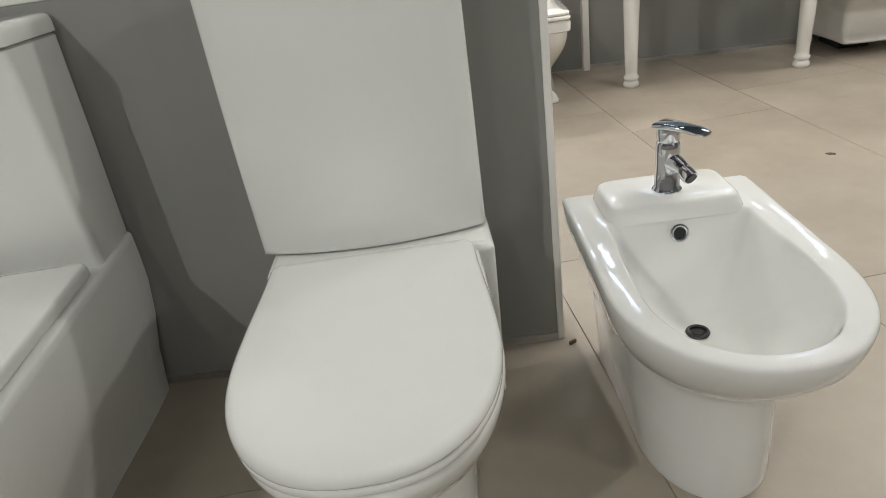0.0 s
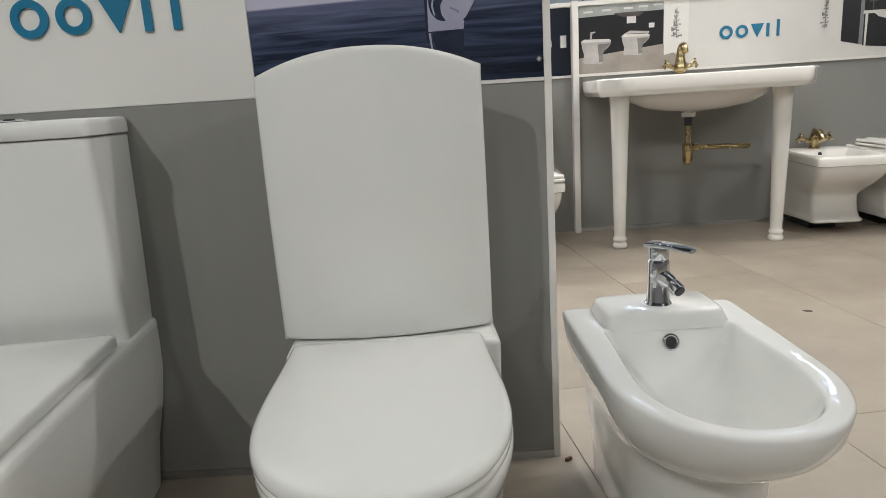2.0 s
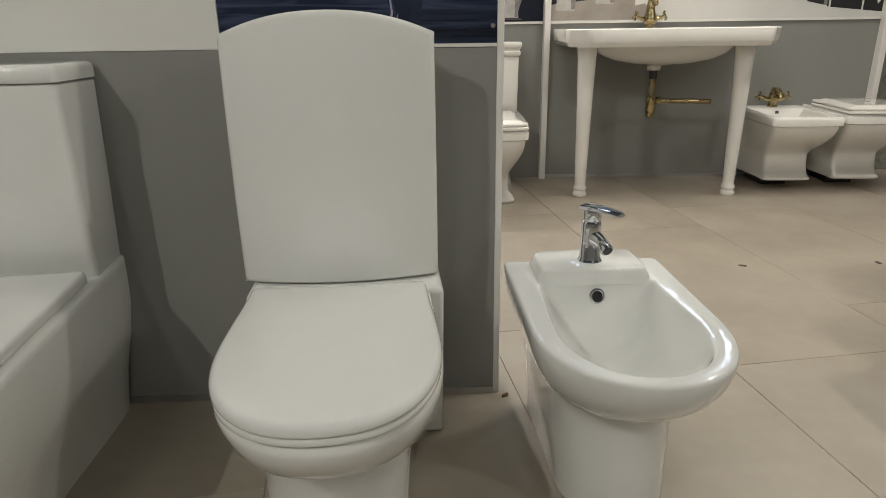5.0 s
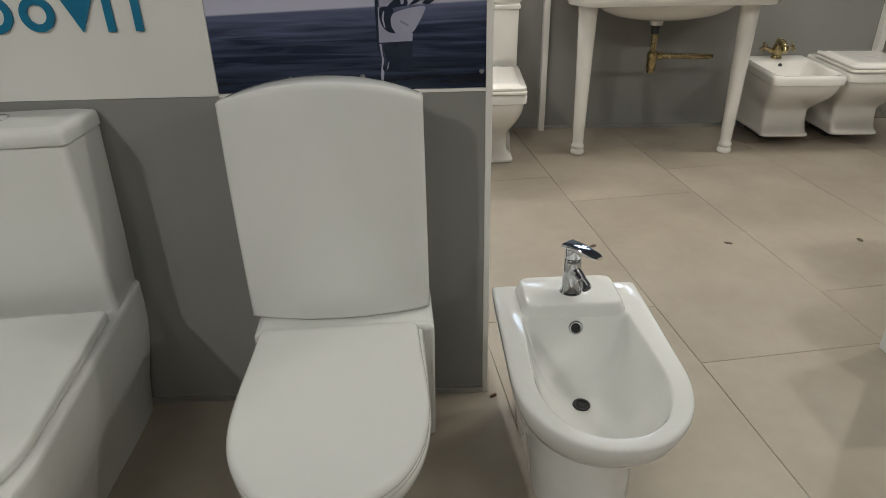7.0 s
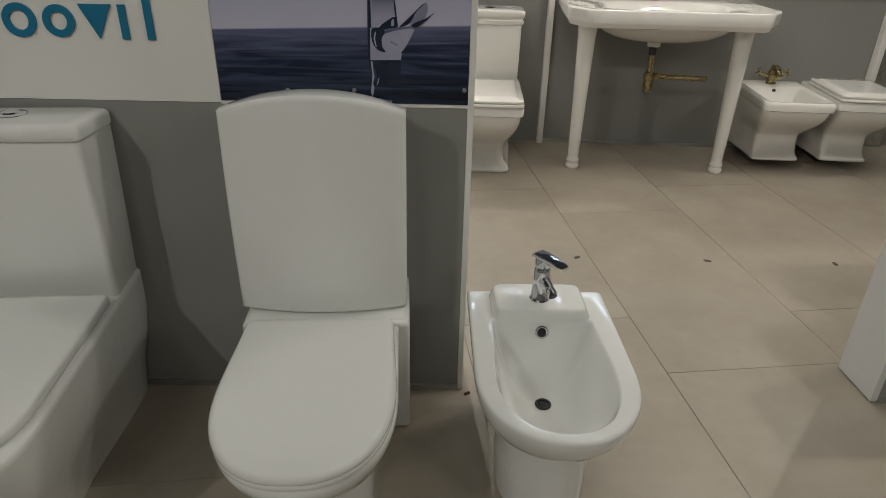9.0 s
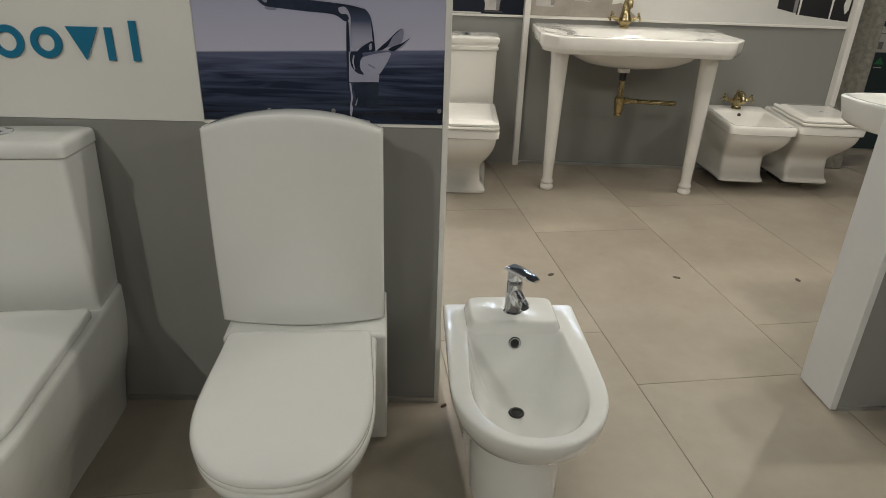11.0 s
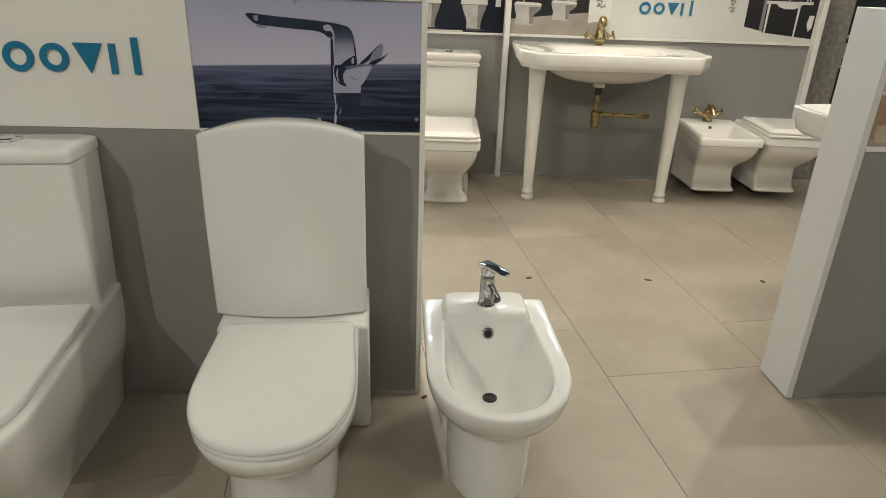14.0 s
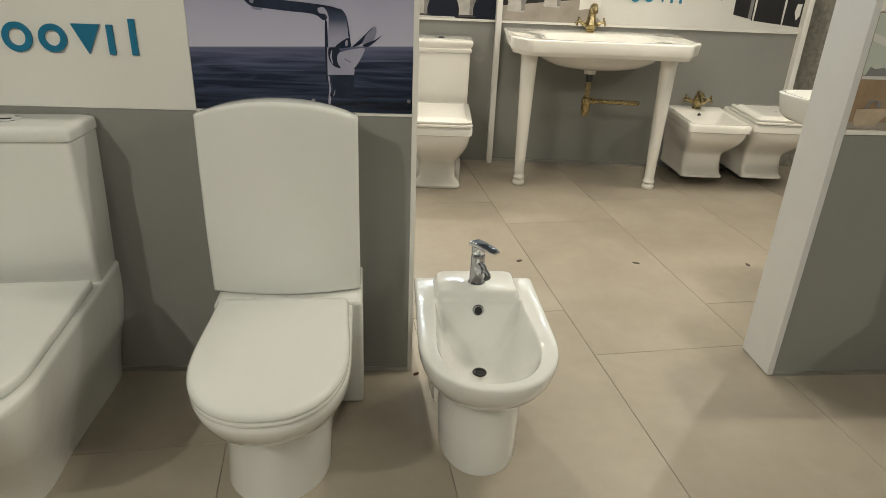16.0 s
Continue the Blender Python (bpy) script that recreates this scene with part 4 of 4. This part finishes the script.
# ---- classic pieces by the far partition ----
def cross_handle(parent, at, axis, name="handle"):
    """Cross-head handle at the point, its stem along axis."""
    q = Vector(axis).to_track_quat("Z", "Y").to_matrix().to_4x4()
    m = Matrix.Translation(at) @ q
    bm = lathe([(0.0, -0.035), (0.011, -0.035), (0.010, -0.012), (0.007, -0.008), (0.007, 0.006), (0.009, 0.010), (0.009, 0.016), (0.0, 0.018)], 14)
    for a in range(4):
        d = Vector((math.cos(a * math.pi / 2 + 0.5), math.sin(a * math.pi / 2 + 0.5), 0))
        c = Vector((0, 0, 0.011))
        sweep([c, c + d * 0.018, c + d * 0.022, c + d * 0.027, c + d * 0.030], [0.004, 0.004, 0.0065, 0.0065, 0.002], 8, bm)
    bm.transform(m)
    return part(name, bm, BRASS, parent)


def brass_tap(parent, at, s=1.0, arch=True):
    x, y, z = at
    if arch:
        profile = [(0.0, 0.0), (0.028, 0.0), (0.029, 0.006), (0.022, 0.011), (0.023, 0.017), (0.036, 0.028), (0.040, 0.038), (0.038, 0.052), (0.032, 0.072), (0.027, 0.092), (0.0245, 0.108), (0.0, 0.113)]
    else:
        profile = [(0.0, 0.0), (0.030, 0.0), (0.031, 0.006), (0.026, 0.012), (0.024, 0.03), (0.030, 0.05), (0.026, 0.075), (0.018, 0.10), (0.014, 0.115), (0.0, 0.118)]
    body = lathe(profile, 24)
    for sx in (-1, 1):
        sweep([(0, 0, 0.04), (sx * 0.03, 0, 0.046), (sx * 0.055, 0, 0.052)], [0.018, 0.014, 0.012], 12, body)
    body.transform(Matrix.Translation(at) @ Matrix.Scale(s, 4))
    tap = part("brass_tap", body, BRASS, parent, "aged brass tap with two cross handles")
    if arch:
        sp = bend([(0, 0.0, 0.10), (0, -0.008, 0.14), (0, -0.035, 0.163), (0, -0.068, 0.155), (0, -0.085, 0.125)], 5)
    else:
        sp = bend([(0, 0.0, 0.07), (0, -0.03, 0.095), (0, -0.07, 0.085), (0, -0.10, 0.055)], 5)
    n = len(sp)
    spout = sweep(sp, [0.025 - 0.008 * k / n for k in range(n)], 14)
    spout.transform(Matrix.Translation(at) @ Matrix.Scale(s, 4))
    part("spout", spout, BRASS, tap)
    for sx in (-1, 1):
        cross_handle(tap, (x + sx * 0.075 * s, y, z + 0.062 * s), (sx * 0.9, -0.1, 0.3))
    return tap


def console_basin():
    ob = thing("console_washbasin", "wide white classic washbasin on two tapered ceramic legs", "washbasin", pose(1.003, FY - 2.49, 0))
    cy = 2.205
    # the moulded slab: height, front, half width
    rings = [c_ring(z, 0.01, yf - 0.075, 2.484, w, ch) for z, yf, w, ch in ((0.772, 2.03, 0.42, 0.048), (0.773, 1.955, 0.513, 0.088), (0.777, 1.950, 0.518, 0.093), (0.787, 1.9475, 0.5205, 0.093), (0.791, 1.944, 0.524, 0.096), (0.796, 1.941, 0.527, 0.098), (0.802, 1.9395, 0.5285, 0.099), (0.853, 1.936, 0.532, 0.099), (0.858, 1.939, 0.529, 0.099), (0.860, 1.946, 0.522, 0.096), (0.860, 1.97, 0.498, 0.088))]
    for z, w, d, p in ((0.858, 0.42, 0.225, 5), (0.855, 0.35, 0.19, 4), (0.848, 0.315, 0.172, 3.5), (0.82, 0.29, 0.158, 3), (0.77, 0.25, 0.13, 2.6), (0.73, 0.19, 0.095, 2.3), (0.712, 0.09, 0.05, 2), (0.708, 0.03, 0.03, 2)):
        rings.append(s_ring(z, 0, cy - 0.055, w, d, p, 120))
    part("basin", loft(rings), CREAMCER, ob, smooth=45)
    under = [s_ring(z, 0, cy - 0.06, w, d, 2.4, 48) for z, w, d in ((0.774, 0.36, 0.215), (0.762, 0.355, 0.21), (0.735, 0.33, 0.19), (0.705, 0.27, 0.15), (0.685, 0.18, 0.10), (0.676, 0.08, 0.05), (0.674, 0.04, 0.04))]
    under += [s_ring(z, -0.02, cy - 0.02, w, w, 2, 48) for z, w in ((0.665, 0.036), (0.645, 0.034), (0.643, 0.02))]
    part("bowl", loft(under), CREAMCER, ob, smooth=50)
    for x in (-0.408, 0.386):
        part("leg", lathe([(0.0, 0.0), (0.034, 0.0), (0.038, 0.006), (0.039, 0.018), (0.034, 0.028), (0.031, 0.034), (0.036, 0.042), (0.036, 0.052), (0.030, 0.060), (0.0295, 0.075), (0.034, 0.25), (0.040, 0.5), (0.0465, 0.72), (0.050, 0.755), (0.052, 0.776), (0.0, 0.777)], 36, (x, 2.03, 0)), CREAMCER, ob)
    trap = part("bottle_trap", lathe([(0.0, 0.398), (0.020, 0.398), (0.022, 0.403), (0.022, 0.418), (0.0255, 0.424), (0.0255, 0.470), (0.028, 0.474), (0.028, 0.500), (0.022, 0.506), (0.016, 0.512), (0.0155, 0.60), (0.0, 0.601)], 24, (-0.02, cy - 0.02, 0)), BRASS, ob, "aged brass bottle trap and waste pipe")
    part("collar", lathe([(0.0, 0.60), (0.020, 0.60), (0.020, 0.645), (0.0, 0.645)], 20, (-0.02, cy - 0.02, 0)), RUBBER, trap, "black collar")
    part("waste_pipe", sweep([(-0.005, cy - 0.02, 0.486), (0.035, cy - 0.02, 0.485), (0.30, cy - 0.015, 0.478)], 0.0135, 16), BRASS, trap)
    part("nut", sweep([(0.008, cy - 0.02, 0.486), (0.03, cy - 0.02, 0.485)], 0.021, 6), BRASS, trap)
    brass_tap(ob, (-0.005, 2.385, 0.858), 0.93)
    part("overflow", lathe([(0.0, 0.002), (0.011, 0.002), (0.011, -0.004), (0.0, -0.004)], 16, (0.0, 2.322, 0.825), m=pose(0, 0, 0, 75)), DARK, ob, "small dark overflow hole")
    part("pop_up_waste", lathe([(0.0, 0.713), (0.025, 0.713), (0.027, 0.709), (0.0, 0.706)], 20, (0, 2.17, 0)), BRASS, ob)
    return ob


console_basin()


def classic_base(ob, zt, base_w, top_w, front_bot, front_top, z0=0.045, pinch=0.92):
    """The moulded square body shared by the classic bidet and toilets; the back stands at y = 0, the front points to -y."""
    rows = [(z0, 0.985, 0.004), (z0 + 0.004, 1.0, 0.0), (z0 + 0.014, 1.0, 0.0), (z0 + 0.020, 0.965, 0.010), (z0 + 0.032, 0.93, 0.022), (z0 + 0.055, pinch + 0.012, 0.036), (z0 + 0.09, pinch, 0.045), (z0 + 0.13, pinch, 0.048)]
    def back(z):
        return base_w * 1.16 + (top_w - 0.012 - base_w * 1.16) * max(0.0, (z - z0) / (zt - z0)) ** 1.6
    rings = [d_ring(z, 0.0, front_bot + s, base_w * f, back(z) * (1.0 if f > 0.95 else 0.98), 0.8, 0.01, 7) for z, f, s in rows]
    n = 14
    za, w0, f0 = z0 + 0.13, base_w * pinch, front_bot + 0.048
    for k in range(1, n + 1):
        t = k / n
        z = za + (zt - 0.052 - za) * t
        e = 0.5 - 0.5 * math.cos(math.pi * t ** 0.72)
        rings.append(d_ring(z, 0.0, f0 + (front_top + 0.012 - f0) * e, w0 + (top_w - 0.012 - w0) * e, max(back(z), w0 + (top_w - 0.012 - w0) * e), 0.8, 0.01, 6 - 1.0 * math.sin(t * math.pi)))
    for z, g in ((zt - 0.050, 0.010), (zt - 0.046, 0.002), (zt - 0.014, 0.0), (zt - 0.008, 0.003), (zt - 0.004, 0.006), (zt, 0.010)):
        rings.append(d_ring(z, 0.0, front_top + g, top_w - g, top_w - g, 0.85, 0.01, 7))
    return rings


def classic_bidet():
    ob = thing("bidet", "white classic square bidet with brass cross-handle tap", "bidet", pose(1.748, FY - 0.006, 0, 0, 0, -1.5))
    rings = classic_base(ob, 0.418, 0.127, 0.184, -0.39, -0.535, 0.057)
    for z, m, yb, yf in ((0.417, 0.028, -0.13, -0.508), (0.410, 0.036, -0.14, -0.498), (0.378, 0.05, -0.15, -0.48), (0.328, 0.075, -0.17, -0.44), (0.298, 0.11, -0.2, -0.40), (0.293, 0.14, -0.25, -0.35)):
        rings.append(d_ring(z, yb, yf, 0.184 - m, 0.184 - m, 0.85, 0.01, 6))
    part("body", loft(rings), CREAMCER, ob, smooth=45)
    # added block: carries the raised foot and paints the dark shade below it
    part("plinth", box(-0.07, 0.07, -0.22, 0.0, 0.0, 0.058), BLACK_SHADE_POST, ob, "added black block that holds the dark shade underneath", smooth=0)
    part("overflow", lathe([(0.0, 0.002), (0.011, 0.002), (0.011, -0.004), (0.0, -0.004)], 16, (0.0, -0.1435, 0.393), m=pose(0, 0, 0, 75)), DARK, ob, "small dark overflow hole")
    brass_tap(ob, (0.0, -0.075, 0.417), 0.95, False)
    return ob


def classic_seat(ob, w, zt, yb, yf):
    def rings(z0, z1, g0):
        return [d_ring(z, yb, yf - g, w + g, w + g, 0.85, 0.01, 7) for z, g in ((z0, g0 - 0.004), (z0 + 0.003, g0), (z1 - 0.005, g0), (z1, g0 - 0.005))]
    part("seat", loft(rings(zt + 0.002, zt + 0.018, 0.0)), CREAMCER, ob, smooth=45)
    lid = rings(zt + 0.020, zt + 0.036, -0.004)
    lid += [d_ring(zt + z, yb - 0.02 - s, yf + s + 0.005, w - s - 0.008, w - s - 0.008, 0.85, 0.008, 7) for z, s in ((0.037, 0.018), (0.041, 0.024), (0.0445, 0.034), (0.0455, 0.06))]
    part("lid", loft(lid), CREAMCER, ob, smooth=45)


def classic_hung_toilet():
    ob = thing("toilet", "white classic square toilet with stepped lid", "toilet", pose(2.135, FY - 0.006, 0, 0, 0, -2))
    part("body", loft(classic_base(ob, 0.424, 0.127, 0.180, -0.37, -0.515, 0.057)), CREAMCER, ob, smooth=45)
    # black block added where only shade lies under the toilet's foot
    part("plinth", box(-0.07, 0.07, -0.20, 0.0, 0.0, 0.058), BLACK_SHADE_POST, ob, "added black block that holds the dark shade underneath", smooth=0)
    classic_seat(ob, 0.176, 0.424, -0.09, -0.52)
    part("emblem", box(-0.012, 0.012, -0.33, -0.315, 0.469, 0.471), P_SCRIB, ob, "small grey mark", smooth=0)
    return ob


def classic_tank_toilet():
    ob = thing("toilet", "white classic close-coupled toilet with moulded tank lid", "toilet", pose(0.098, FY - 0.02, 0))
    part("body", loft(classic_base(ob, 0.40, 0.138, 0.187, -0.58, -0.735, 0.0, 0.76)), CREAMCER, ob, smooth=45)
    classic_seat(ob, 0.184, 0.40, -0.24, -0.742)
    part("tank", loft([d_ring(z, 0.0, -0.20 - g, 0.168 + g, 0.168 + g, 0.9, 0.01, 9) for z, g in ((0.40, 0), (0.405, 0.004), (0.72, 0.008), (0.722, 0.006))]), CREAMCER, ob, smooth=45)
    lid = part("tank_lid", loft([d_ring(z, 0.0, -0.21 - g, 0.176 + g, 0.176 + g, 0.9, 0.01, 9) for z, g in ((0.722, 0.002), (0.728, 0.008), (0.744, 0.009), (0.748, 0.003), (0.756, 0.003), (0.762, 0.010), (0.785, 0.015), (0.793, 0.012), (0.797, 0.004), (0.798, -0.05))]), CREAMCER, ob, smooth=45)
    part("flush_button", lathe([(0.0, 0.808), (0.016, 0.808), (0.020, 0.804), (0.028, 0.803), (0.030, 0.797)], 24, (0.0, -0.11, 0)), CHROME, lid, "round chrome push button")
    part("inlet_hose", sweep(bend([(-0.12, -0.10, 0.36), (-0.135, -0.16, 0.25), (-0.13, -0.12, 0.16), (-0.12, -0.02, 0.15)], 6), 0.011, 10), RUBBER, ob, "black inlet hose")
    return ob


classic_bidet()
classic_hung_toilet()
classic_tank_toilet()


def wall_basin():
    ob = thing("wall_basin", "white rectangular basin hung behind the low partition", "washbasin", SIDE @ pose(0.488, 0.168, 0.018))
    rings = [d_ring(z, yb, yf, w, w * 0.62, 0.80, 0.008, 5) for z, yb, yf, w in ((0.715, 0.0, -0.47, 0.235), (0.719, 0.0, -0.51, 0.262), (0.735, 0.0, -0.533, 0.276), (0.80, 0.0, -0.548, 0.286), (0.808, 0.0, -0.55, 0.288), (0.812, -0.003, -0.547, 0.285), (0.813, -0.008, -0.54, 0.279),
                                                                               (0.812, -0.11, -0.53, 0.268), (0.80, -0.12, -0.52, 0.26), (0.74, -0.16, -0.44, 0.20), (0.73, -0.22, -0.38, 0.12))]
    rings = [[(x, -y, z) for x, y, z in r] for r in rings]
    part("basin", loft(rings), CERAMIC, ob, smooth=45)
    part("bracket", box(-0.12, 0.12, 0.0, 0.10, 0.62, 0.72, 0.004), CERAMIC, ob)
    return ob


wall_basin()


# ---- things behind ----
def shower_rail(x, lean):
    ob = thing("shower_rail", "chrome shower riser rail with bracket and hose", "shower", pose(x, 4.288, 0), "shower rails")
    part("rail", sweep([(0, -0.05, 1.25), (0, -0.05, 2.2)], 0.011, 12), CHROME, ob)
    for z in (1.27, 2.18):
        part("mount", sweep([(0, 0.0, z), (0, -0.055, z)], 0.016, 12), CHROME, ob)
    part("bracket", box(-0.055, 0.02, -0.085, -0.03, 1.60, 1.645, 0.006), CHROME, ob)
    part("hose", sweep(bend([(0.03, -0.07, 2.0), (0.05 + lean, -0.08, 1.7), (0.07 + lean, -0.08, 1.4), (0.03, -0.07, 1.1)], 6), 0.008, 8), CHROME, ob)
    part("handset", sweep([(-0.03, -0.09, 1.62), (-0.05, -0.12, 1.75), (-0.06, -0.15, 1.82)], [0.012, 0.014, 0.03], 12), CHROME, ob)


for x, l in ((0.42, 0.0), (0.80, 0.03), (1.47, -0.01), (2.0, 0.02)):
    shower_rail(x, l)


def stacked_boxes():
    ob = thing("carton_stack", "stacked dark and white printed cartons behind the column", "cartons", pose(2.90, 3.1, 0))
    for z0, z1, m in ((0.0, 0.418, P_TEAL), (0.42, 0.678, P_TEAL), (0.68, 0.848, P_WHITE), (0.85, 1.30, P_TEAL)):
        c = part("carton", box(0.0, 0.80, 0.0, 0.55, z0, z1, 0.004), m, ob, smooth=0)
        if m is P_WHITE:
            part("printed_bar", flat(rect(0.03, 0.10, 0.80, 0.806), -0.002, 0.001), P_SCRIB, c, smooth=0)
            part("printed_bar", flat(rect(0.03, 0.075, 0.70, 0.75), -0.002, 0.001), P_SCRIB, c, smooth=0)
        elif z0 > 0.8:
            part("printed_bar", flat(rect(0.02, 0.20, 0.885, 0.91), -0.002, 0.001), P_WHITE, c, smooth=0)
        elif z0 > 0.4:
            part("printed_mark", flat([(0.05, 0.60), (0.115, 0.60), (0.085, 0.65)], -0.002, 0.001), P_GREEN, c, smooth=0)
            part("printed_bar", flat(rect(0.055, 0.11, 0.575, 0.582), -0.002, 0.001), P_WHITE, c, smooth=0)


stacked_boxes()


def glass_screen(x, y):
    ob = thing("shower_screen", "dark framed bluish glass shower screen", "shower screen", pose(x, y, 0))
    part("pane", box(-0.5, 0.5, -0.004, 0.004, 0.02, 2.1), BLUEGLASS, ob, smooth=0)
    for sx in (-0.5, 0.0, 0.5):
        part("post", box(sx - 0.015, sx + 0.015, -0.015, 0.015, 0.0, 2.12), BLACK_SHADE_POST, ob, smooth=0)


glass_screen(4.6, 3.4)

# ---- ceiling spots ----
def ceiling_spot(m, x, y):
    ob = thing("ceiling_spot", "small white ceiling spotlight with bright lens", "spotlight", m, "ceiling spots")
    part("housing", lathe([(0.0, 0.12), (0.03, 0.12), (0.047, 0.10), (0.052, 0.0), (0.048, 0.0), (0.045, 0.018), (0.0, 0.019)], 20), TRIMWHITE, ob)
    inv = m.inverted()
    part("arm", sweep([inv @ Vector((x, y, CEIL)), inv @ Vector((x, y, CEIL - 0.16))], 0.012, 8), TRIMWHITE, ob)
    part("lens", lathe([(0.0, 0.004), (0.012, 0.004), (0.012, 0.008), (0.0, 0.008)], 16), LAMP, ob, "glowing lens")
    return ob


for x, y, watts, ax, ay in SPOTS:
    m = look((x, y, CEIL - 0.22), (ax, ay, 0.4))
    ceiling_spot(m, x, y)
    lamp = bpy.data.lights.new("spot_lamp", "SPOT")
    warm = (1.0, 0.945, 0.86) if y > 0 else (0.99, 0.975, 0.91)
    lamp.energy, lamp.color, lamp.spot_size, lamp.spot_blend, lamp.shadow_soft_size = watts, warm, radians(110), 0.7, 0.024
    lo = new("spot_lamp", lamp)
    lo.matrix_world = m @ pose(0, 0, -0.035)
down = ceiling_spot(pose(-3.2, -4.4, CEIL - 0.22), -3.2, -4.4)
for x, y0, y1 in ROWS_OF_LAMPS:
    for k in range(int((y1 - y0) / 1.6) + 1):
        copy_thing(down, pose(x, y0 + 1.6 * k, CEIL - 0.22))

def linear_lamp(x0, x1, y):
    ob = thing("linear_lamp", "slim cold-white linear lamp under the ceiling", "ceiling lamp", pose(x0, y, CEIL - 0.09), "linear lamps")
    part("housing", box(0, x1 - x0, -0.035, 0.035, 0.012, 0.09, 0.004), TRIMWHITE, ob, smooth=0)
    part("diffuser", box(0.01, x1 - x0 - 0.01, -0.028, 0.028, 0.0, 0.012), COLDLAMP, ob, "glowing diffuser", smooth=0)


for y in (4.55, 5.15):
    for x in (-1.9, -0.35, 1.15, 2.6):
        linear_lamp(x, x + 0.6, y)

# ---- floor marks and small bits ----
for x, y, turn in ((0.478, 0.878, 20), (1.018, 0.893, 140), (1.545, 0.912, 250)):
    plug = lathe([(0.0, 0.0022), (0.010, 0.0022), (0.012, 0.0015), (0.013, 0.0)], 14)
    for v in plug.verts:
        a = math.atan2(v.co.y, v.co.x)
        k = 1 + 0.22 * math.sin(2 * a + 0.4) + 0.12 * math.sin(5 * a)
        v.co.x, v.co.y = v.co.x * k * 1.1, v.co.y * k * 0.85
    ob = mesh_object("floor_plug", plug, PLUG)
    ob.matrix_world = pose(x, y, 0.0, 0, 0, turn)
    tagged(ob, "small worn brown plug set in the floor", "floor plug", "floor plugs")
clip = mesh_object("floor_bracket", box(-0.009, 0.009, -0.003, 0.003, 0.0, 0.008, 0.001), RUST)
clip.matrix_world = pose(0.036, -0.022, 0.0, 0, 0, 35)
tagged(clip, "small rusty metal bracket on the floor", "bracket")

# ---- floor tiles ----
ANG = math.radians(9.35)
OX, OY, TW, TL, GAP = 0.657, 0.125, 0.6005, 1.215, 0.0017
OFFSETS = {-3: -0.298, -2: -0.585, -1: 0.314, 0: 0.0, 1: 0.305}
tile_bm = box(0, TW - GAP, 0, TL - GAP, -0.006, 0.0, 0.0009, 1)
tile_me = bpy.data.meshes.new("floor_tile")
bmesh.ops.recalc_face_normals(tile_bm, faces=tile_bm.faces)
tile_bm.to_mesh(tile_me)
tile_bm.free()
tile_me.materials.append(TILE)
u, v = Vector((math.cos(ANG), math.sin(ANG), 0)), Vector((-math.sin(ANG), math.cos(ANG), 0))
for c in range(-14, 14):
    off = OFFSETS.get(c, (c * 0.3) % 1.2)
    for r in range(-8, 9):
        p = Vector((OX, OY, 0)) + u * (c * TW) + v * (off + r * TL)
        mid = p + u * 0.3 + v * 0.6
        if not (X0 - 0.4 < mid.x < X1 + 0.4 and Y0 - 0.6 < mid.y < Y1 + 0.6):
            continue
        t = new("tile", tile_me)
        t.matrix_world = Matrix.Translation(p) @ Matrix.Rotation(ANG, 4, "Z")
        t.parent = floor
